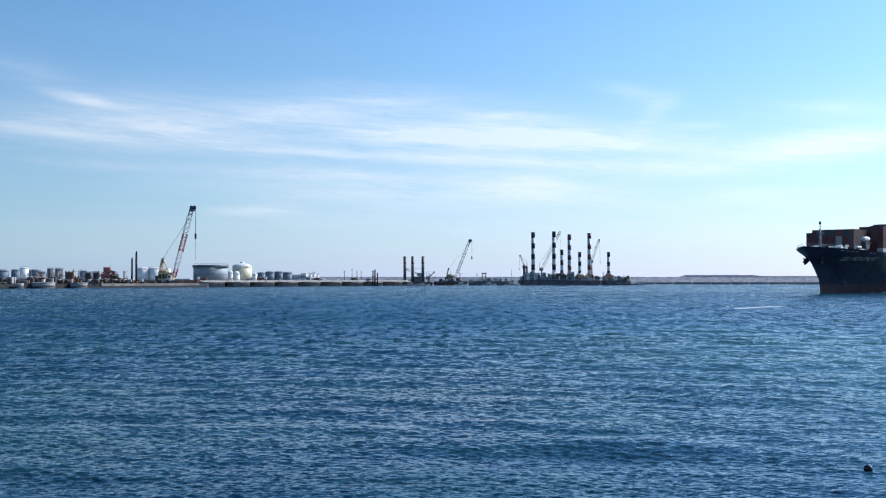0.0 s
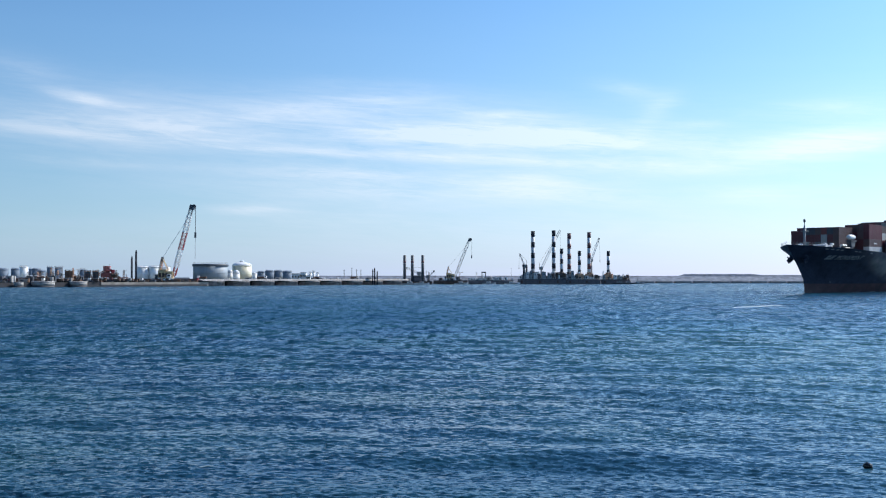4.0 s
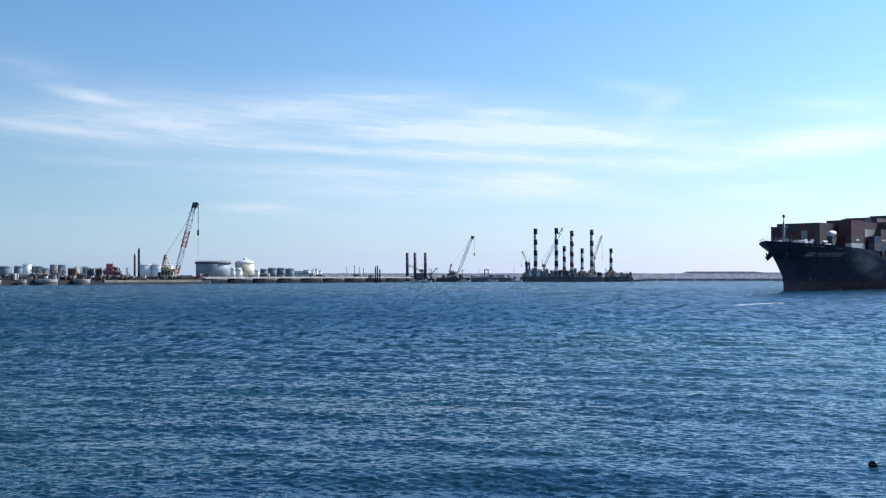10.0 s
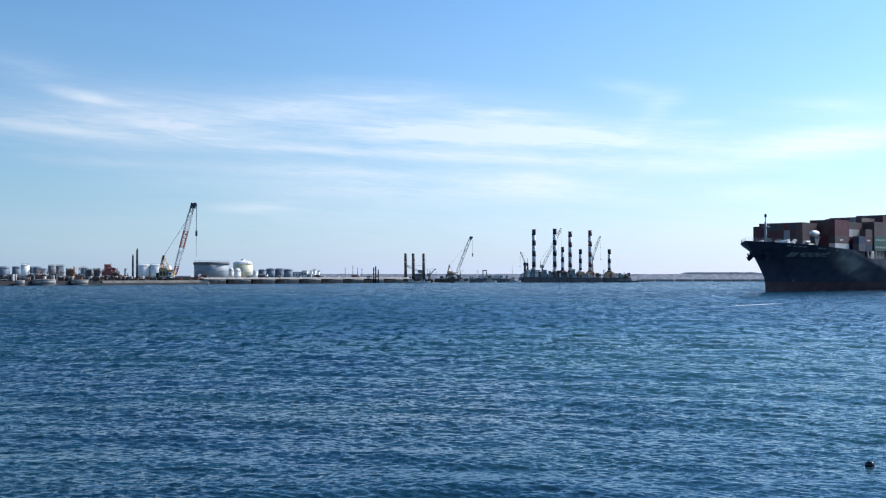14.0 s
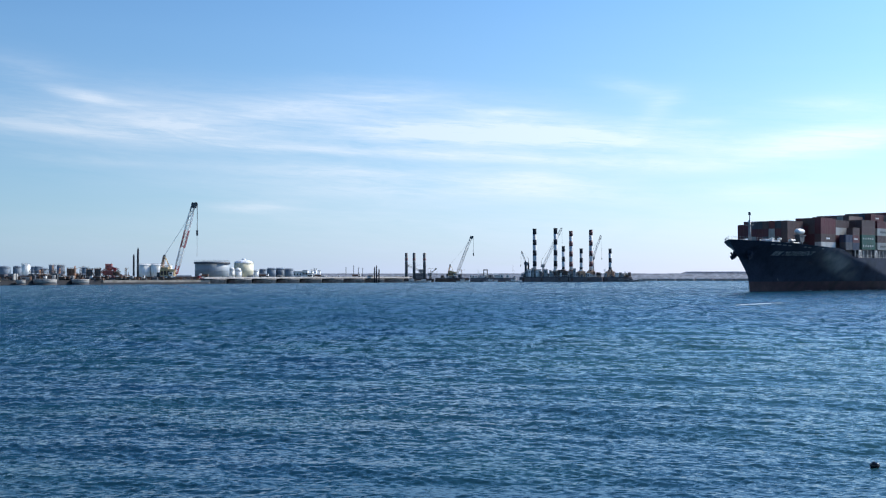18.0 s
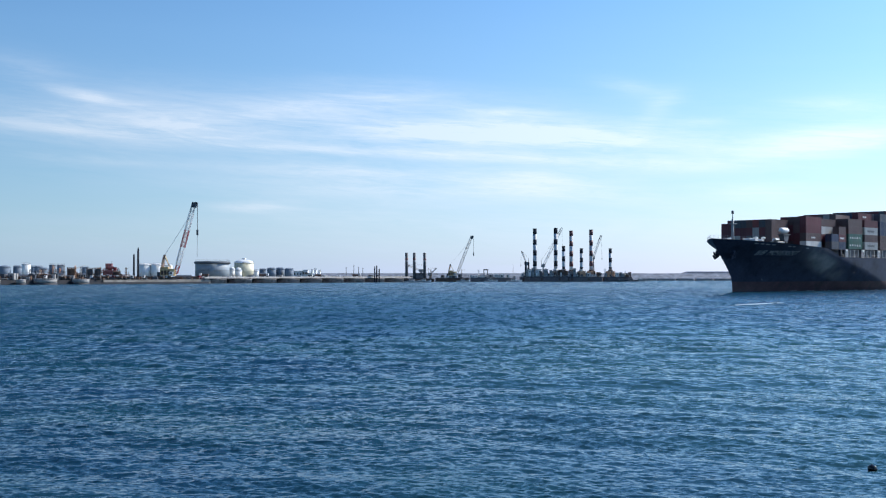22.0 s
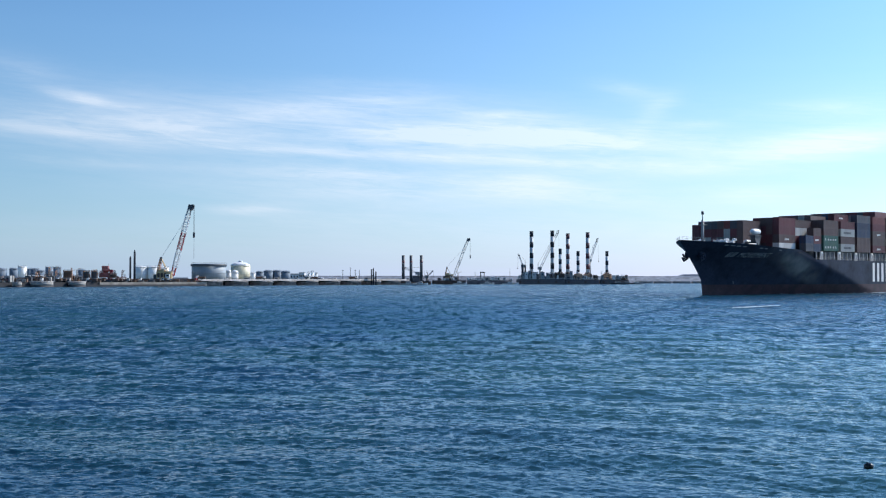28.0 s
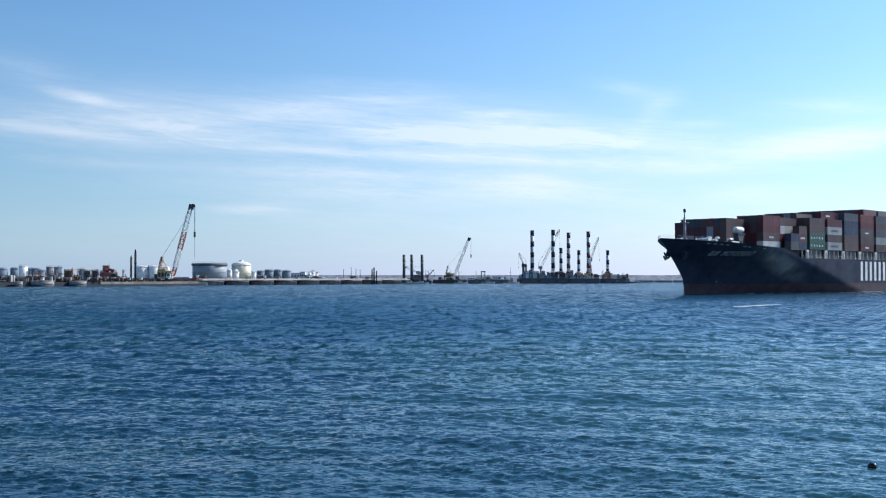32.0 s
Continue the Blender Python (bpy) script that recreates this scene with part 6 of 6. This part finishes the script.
        box(bm, 0.95, 1.4, -0.27, 0.27, -0.9, 0.3, m)
        part("anchor", bm, M_HULL, ob)
    # name on the bow: the first two characters as plain bars
    def on_hull(bm, name, parent, material):
        for v in bm.verts:
            x, z = v.co.x, v.co.z
            v.co.y = half_breadth(stem_x(z) - x, min(z / 17.0, 1.0)) + 0.05 + v.co.y
        return part(name, bm, material, parent)

    for k in range(2):
        bm = bmesh.new()
        x0 = NAME_X - 1.9 * k
        for j in range(2):
            vs = [bm.verts.new((x0 - 0.85 * j - dx - 0.25 * dz, 0.0, NAME_Z + dz)) for dx, dz in ((0, 0), (0.4, 0), (0.4, 1.6), (0, 1.6))]
            bm.faces.new(vs)
        on_hull(bm, "painted_bar", hull, M_LETTER)
    cu = bpy.data.curves.new("word", "FONT")
    cu.body, cu.size, cu.shear, cu.space_character, cu.extrude = "MOVEMENT", 2.3, 0.25, 1.12, 0.0
    tmp = bpy.data.objects.new("word", cu)
    me = tmp.to_mesh()
    bm = bmesh.new()
    bm.from_mesh(me)
    tmp.to_mesh_clear()
    bpy.data.objects.remove(tmp)
    wide = max(v.co.x for v in bm.verts)
    for v in bm.verts:
        v.co = Vector((NAME_X - 4.5 - v.co.x * NAME_W / wide, 0.0, NAME_Z + v.co.y))
    on_hull(bm, "ship_name", hull, M_LETTER)
    # the owner's name along the side: plain white bars
    for k in range(9):
        for j in range(2):
            bm = bmesh.new()
            x0 = OWNER_X - 8.3 * k - 4.2 * j
            box(bm, x0 - 2.0, x0, 0, 0.02, 4.4, 11.7)
            on_hull(bm, "painted_bar", hull, M_WHITE)
    # fairleads in the bulwark, and a thruster mark low on the bow
    for x0, n in ((0.5, 4), (-14.0, 2), (-24.0, 1)):
        for j in range(n):
            for sgn in (1, -1):
                bm = bmesh.new()
                xa = x0 - 2.3 * j
                vs = []
                for dx, dz in ((0, 0), (1.5, 0), (1.5, 0.32), (0, 0.32)):
                    z = sheer(xa - dx) - 1.0 + dz
                    vs.append(bm.verts.new((xa - dx, sgn * (half_breadth(stem_x(z) - xa + dx, min(z / 17.0, 1.0)) + 0.05), z)))
                bm.faces.new(vs)
                part("fairlead", bm, M_GREY, ob)
    bm = bmesh.new()
    lathe([(0.0, 0.0), (0.42, 0.0), (0.42, 0.03)], 14, bm)
    z, x = 4.3, -14.0
    b = half_breadth(stem_x(z) - x, z / 17.0)
    bmesh.ops.transform(bm, matrix=Matrix.Translation((x, b + 0.03, z)) @ Euler((radians(-80), 0, radians(14))).to_matrix().to_4x4(), verts=bm.verts[:])
    part("thruster_mark", bm, M_GREY, ob)
    # broken water along the hull
    bm = bmesh.new()
    prev = None
    for i in range(240):
        x = -30.0 - 0.5 * i
        b = half_breadth(-x, 0.0)
        w = max(0.05, 0.2 + 0.32 * noise.noise((x * 0.35, 0, 0)) + 0.3 * noise.noise((x * 1.3, 4, 0)))
        ring = [bm.verts.new((x, b - 0.3, 0.13 + 0.08 * noise.noise((x * 0.8, 9, 0)))), bm.verts.new((x, b + w * 0.5, 0.11)), bm.verts.new((x, b + w, 0.05))]
        if prev and noise.noise((x * 0.12, 2, 7)) > -0.12:
            for k in range(2):
                bm.faces.new((prev[k], ring[k], ring[k + 1], prev[k + 1]))
        prev = ring
    for v in [v for v in bm.verts if not v.link_faces]:
        bm.verts.remove(v)
    part("bow_wave", bm, M_FOAM, ob, "thin line of white broken water")
    return ob


# bays: forward edge x, half width, base height, tiers
BAYS = [(-14.3, 12.5, 14.3, 4), (-28.6, 13.4, 15.1, 4), (-42.9, 14.8, 15.3, 4), (-57.2, 16.3, 15.7, 4), (-71.5, 16.3, 15.7, 4), (-85.8, 16.3, 15.7, 5), (-100.1, 16.3, 15.7, 5), (-114.4, 16.3, 15.7, 5), (-128.7, 16.3, 15.7, 5)]
BOX_L, BOX_S, BOX_W, BOX_H, BOX_HIGH, BOX_LOW = 12.19, 6.06, 2.438, 2.82, 2.95, 2.6


def container_mesh(paint, length, tall):
    """A box: corner posts, rails, corrugated sides, door end."""
    bm = bmesh.new()
    hl, hw = length / 2, BOX_W / 2
    for sx in (-1, 1):
        for sy in (-1, 1):
            box(bm, sx * hl - (0.18 if sx > 0 else 0), sx * hl + (0.18 if sx < 0 else 0), sy * hw - (0.16 if sy > 0 else 0), sy * hw + (0.16 if sy < 0 else 0), 0, tall)
    # corrugated long sides
    n = round(length * 1.8)
    for sy in (-1, 1):
        prev = None
        for i in range(n * 2 + 1):
            x = -hl + 0.18 + (length - 0.36) * i / (n * 2)
            y = sy * (hw - (0.02 if (i // 1) % 2 else 0.09))
            ring = [bm.verts.new((x, y, 0.16)), bm.verts.new((x, y, tall - 0.12))]
            if prev:
                bm.faces.new((prev[0], ring[0], ring[1], prev[1]) if sy < 0 else (ring[0], prev[0], prev[1], ring[1]))
            prev = ring
        box(bm, -hl + 0.18, hl - 0.18, sy * hw - (0.12 if sy > 0 else 0), sy * hw + (0.12 if sy < 0 else 0), 0, 0.16)
        box(bm, -hl + 0.18, hl - 0.18, sy * hw - (0.1 if sy > 0 else 0), sy * hw + (0.1 if sy < 0 else 0), tall - 0.12, tall)
    # ends
    for sx in (-1, 1):
        x = sx * (hl - 0.06)
        box(bm, min(x, x - sx * 0.05), max(x, x - sx * 0.05), -hw + 0.16, hw - 0.16, 0, tall)
        for yy in (-0.7, -0.25, 0.25, 0.7):
            tube(bm, (sx * (hl - 0.03), yy, 0.1), (sx * (hl - 0.03), yy, tall - 0.1), 0.03, n=4, caps=False)
    # roof and floor
    box(bm, -hl + 0.1, hl - 0.1, -hw + 0.1, hw - 0.1, tall - 0.06, tall - 0.02)
    box(bm, -hl + 0.1, hl - 0.1, -hw + 0.1, hw - 0.1, 0.05, 0.1)
    me = bpy.data.meshes.new("container")
    bm.to_mesh(me)
    bm.free()
    me.materials.append(BOX_PAINT[paint])
    return me


BOX_MESH = {(k, *size): container_mesh(k, *size) for k in BOX_PAINT for size in ((BOX_L, BOX_H), (BOX_S, BOX_H), (BOX_L, BOX_HIGH))}
BOX_WORDS = {"maroon": "dark maroon", "brown": "dull brown", "grey": "light grey", "white": "white", "green": "dark green", "blue": "navy blue", "rust": "rust red", "slate": "slate grey"}
# paint of the outer port column, from the lowest tier up
PORT = [["maroon", "maroon", "maroon", "maroon"], ["white", "brown", "maroon", "maroon"], ["blue", "slate", "grey", "brown"], ["green", "green", "brown", "brown"],
        ["grey", "brown", "grey", "maroon"], ["brown", "brown", "blue", "blue", "slate"], ["maroon", "brown", "brown", "maroon", "rust"], ["brown", "grey", "slate", "brown", "slate"], ["brown", "maroon", "slate", "brown", "maroon"]]
cargo = []


# end faces of the foremost bay that stand out from the maroon: (column, tier)
FRONT = {(9, 0): "rust", (9, 1): "rust", (9, 2): "maroon", (8, 0): "brown", (7, 0): "grey", (7, 1): "grey", (7, 3): "slate", (6, 3): "slate", (4, 3): "rust", (4, 2): "grey", (4, 1): "grey",
         (4, 0): "rust", (3, 3): "slate", (5, 3): "brown", (5, 1): "slate", (2, 3): "brown"}


def logo_mesh(marks, step, size, tall):
    bm = bmesh.new()
    for i in range(marks):
        x = (i - (marks - 1) / 2) * step
        box(bm, x - size / 2, x + size / 2, 0, 0.012, -tall / 2, tall / 2)
    me = bpy.data.meshes.new("logo")
    bm.to_mesh(me)
    bm.free()
    me.materials.append(M_WHITE)
    return me


LOGO, LOGO_LONG, LOGO_BIG = logo_mesh(4, 0.8, 0.55, 0.6), logo_mesh(5, 2.1, 0.5, 0.7), logo_mesh(7, 0.95, 0.7, 0.75)
LOGOS = {(3, 0): LOGO_LONG, (3, 1): LOGO_LONG, (6, 0): LOGO, (6, 2): LOGO, (4, 2): LOGO_BIG, (4, 0): LOGO_BIG, (1, 1): LOGO, (2, 1): LOGO}


def stow(bay, col, tier, paint, logo=None, length=BOX_L, aft=0.0, inset=0.0, drop=0.0):
    x0, half, base, _ = BAYS[bay]
    tall = BOX_HIGH if bay == 1 else BOX_H
    ob = new("shipping_container", BOX_MESH[paint, length, tall])
    ob.location = (x0 - length / 2 - aft, half - BOX_W / 2 - col * 2.5 - inset, base + tier * tall - drop)
    size = "short " if length < BOX_L else ""
    tagged(ob, size + BOX_WORDS[paint] + " corrugated shipping container stacked on the ship's deck", "shipping container", "containers on the ship")
    if logo:
        lg = new("logo", logo)
        lg.parent = ob
        lg.location = (0.4, BOX_W / 2 + 0.002, 1.35)
        if paint in ("grey", "white"):
            lg.data = logo.copy()
            lg.data.materials[0] = M_STEEL
    cargo.append(ob)


def load_cargo():
    rng = random.Random(21)
    names = ["maroon", "maroon", "brown", "rust", "slate", "maroon", "blue", "maroon", "brown", "maroon", "slate", "brown", "grey"]
    inner = []
    # third bay, port side: two stacks of short boxes on the deck's edge
    for k, (stack, aft) in enumerate(((("slate", "blue"), 0.0), (("blue", "maroon", "brown"), 6.13))):
        for t, p in enumerate(stack):
            stow(2, 0, t, p, LOGO if k and t == 1 else None, BOX_S, aft, -1.5)
    for b, (x0, half, base, tiers) in enumerate(BAYS):
        n = int(half * 2 / 2.5)
        for c in range(n):
            h = 4 if b < 3 else tiers
            if b == 2 and c == 0 or b == 0 and c < 2:
                continue
            if b == 1 and c > 3 or b == 2 and c > 4:
                h = 3
            if b == 3 and 2 <= c < 8 or b == 4 and 1 <= c < 10 or b > 6 and c >= 2:
                h = tiers + 1
            for t in range(h):
                if c < 2 or b < 2 or (b == 2 and c < 5):
                    if b == 2 and c == 1 and t > 1:
                        p = "white" if t == 2 else "brown"
                    elif b == 0 and (c, t) in FRONT:
                        p = FRONT[c, t]
                    elif b == 4 and c == 1 and t == 4:
                        p = "maroon"
                    elif c == 0:
                        p = PORT[b][t]
                    else:
                        p = rng.choice(("maroon", "maroon", "maroon", "brown") if b < 2 else names)
                    stow(b, c, t, p, LOGOS.get((b, t)) if c == 0 else LOGO if (b, c, t) == (4, 1, 4) else None, drop=1.1 if b == 0 and c == n - 1 else 0.0)
                else:
                    inner.append((x0 - BOX_L / 2, half - BOX_W / 2 - c * 2.5, base + t * (BOX_LOW if b == 3 else BOX_H), rng.choice(names), BOX_LOW if b == 3 else BOX_H))
    bm = bmesh.new()
    keys = list(BOX_PAINT)
    for x, y, z, p, tall in inner:
        k = len(bm.faces)
        box(bm, x - BOX_L / 2, x + BOX_L / 2, y - BOX_W / 2, y + BOX_W / 2, z, z + tall - 0.02)
        bm.faces.ensure_lookup_table()
        for f in bm.faces[k:]:
            f.material_index = keys.index(p)
    cargo.append(tagged(obj("container_stack", bm, [BOX_PAINT[k] for k in keys]), "stacked containers filling the inner rows of the deck", "shipping containers", kind="stuff"))


the_ship = ship()
load_cargo()


# ---- black float on the water ----
BUOY = (12.96, 34.45)
BUOY_ROWS = [
    (0, -0.09, 0.02),
    (0.5, -0.06, 0.02),
    (1, -0.00, 0.01),
    (1.5, -0.01, -0.04),
    (2, -0.07, -0.06),
    (2.5, -0.01, -0.01),
    (3, -0.01, 0.06),
    (3.5, -0.06, 0.07),
    (5.5, -0.09, 0.04),
    (6, -0.01, 0.04),
    (6.5, -0.01, 0.04),
    (7, -0.09, -0.04),
    (7.5, -0.07, -0.02),
    (8, 0.04, 0.02),
    (8.5, 0.02, -0.01),
    (9, -0.06, 0.02),
    (9.5, 0.04, -0.01),
    (10, -0.01, -0.07),
    (10.5, -0.01, -0.09),
    (11, -0.07, 0.04),
    (11.5, 0.04, 0.07),
    (12, 0.01, 0.04),
    (12.5, 0.02, -0.03),
    (13, -0.01, -0.07),
    (13.5, -0.02, -0.05),
    (14, -0.06, 0.07),
    (14.5, -0.06, 0.03),
    (16.5, -0.02, -0.04),
    (17, -0.06, 0.02),
    (17.5, -0.11, 0.05),
    (18, 0.07, -0.06),
    (18.5, -0.01, -0.01),
    (19, 0.02, 0.01),
    (19.5, 0.05, -0.01),
    (20, -0.01, 0.02),
    (20.5, -0.07, -0.01),
    (21, 0.09, -0.06),
    (21.5, 0.09, -0.08),
    (22, -0.01, -0.06),
    (22.5, -0.01, 0.04),
    (23, 0.04, 0.07),
    (23.5, 0.01, -0.02),
    (24, 0.07, -0.01),
    (24.5, 0.09, -0.01),
    (25, 0.07, -0.04),
    (25.5, -0.01, -0.01),
    (27.5, 0.02, -0.04),
    (28, -0.01, 0.07),
    (28.5, 0.07, 0.03),
    (29, 0.05, 0.00),
    (29.5, 0.02, -0.05),
    (30, 0.07, -0.04),
    (30.5, 0.10, -0.04),
    (31, 0.06, 0.06),
    (31.5, 0.01, 0.07),
    (32, 0.07, 0.07),
]


def float_buoy():
    ob = thing("float_buoy", BUOY[0], BUOY[1], 0, 0, "small glossy black plastic float bobbing on the water", "buoy")
    part("body", lathe([(0.0, -0.11), (0.07, -0.10), (0.128, -0.05), (0.146, 0.0), (0.134, 0.06), (0.085, 0.1), (0.0, 0.112)], 20), M_BLACK, ob)
    part("neck", lathe([(0.03, 0.1), (0.03, 0.125), (0.0, 0.13)], 10, None, -0.03, 0), M_BLACK, ob)
    bm = bmesh.new()
    for i in range(12):
        a, b = 2 * math.pi * i / 12, 2 * math.pi * (i + 1) / 12
        tube(bm, (0.146 * math.cos(a), 0.146 * math.sin(a), 0.0), (0.146 * math.cos(b), 0.146 * math.sin(b), 0.0), 0.01, n=5)
    part("rope", bm, M_BLACK, ob)
    return ob


the_buoy = float_buoy()


# ---- what moves ----
def motions():
    turn = 180.0 + HEAD
    c, s = math.cos(radians(HEAD)), math.sin(radians(HEAD))
    path = [(t, pose(SHIP_END[0] + c * d, SHIP_END[1] + s * d, 0, 0, 0, turn)) for t, d in SHIP_ROWS]
    walk(the_ship, path)
    for ob in cargo:
        local = Matrix.Translation(ob.location)
        walk(ob, [(t, m @ local) for t, m in path])
    rows = []
    for t, dx, dz in BUOY_ROWS:
        x, y = BUOY[0] + dx, BUOY[1]
        wx, wy = 0.32 * (t - 8), 0.62 * (t - 8)
        # shifted in depth so that its height fits the camera's view
        y += max(-0.35, min(0.35, 2.5 * (dz - sea_height(x + wx, y + wy))))
        x *= y / BUOY[1]
        rows.append((t, pose(x, y, 0.05 + sea_height(x + wx, y + wy), 6 * math.sin(2.1 * t), 7 * math.sin(1.7 * t + 1))))
    walk(the_buoy, rows)
    walk(water, [(t, pose(-0.32 * (t - 8), -0.62 * (t - 8), 0)) for t in (0, 8, 16, 24, 32)])


motions()
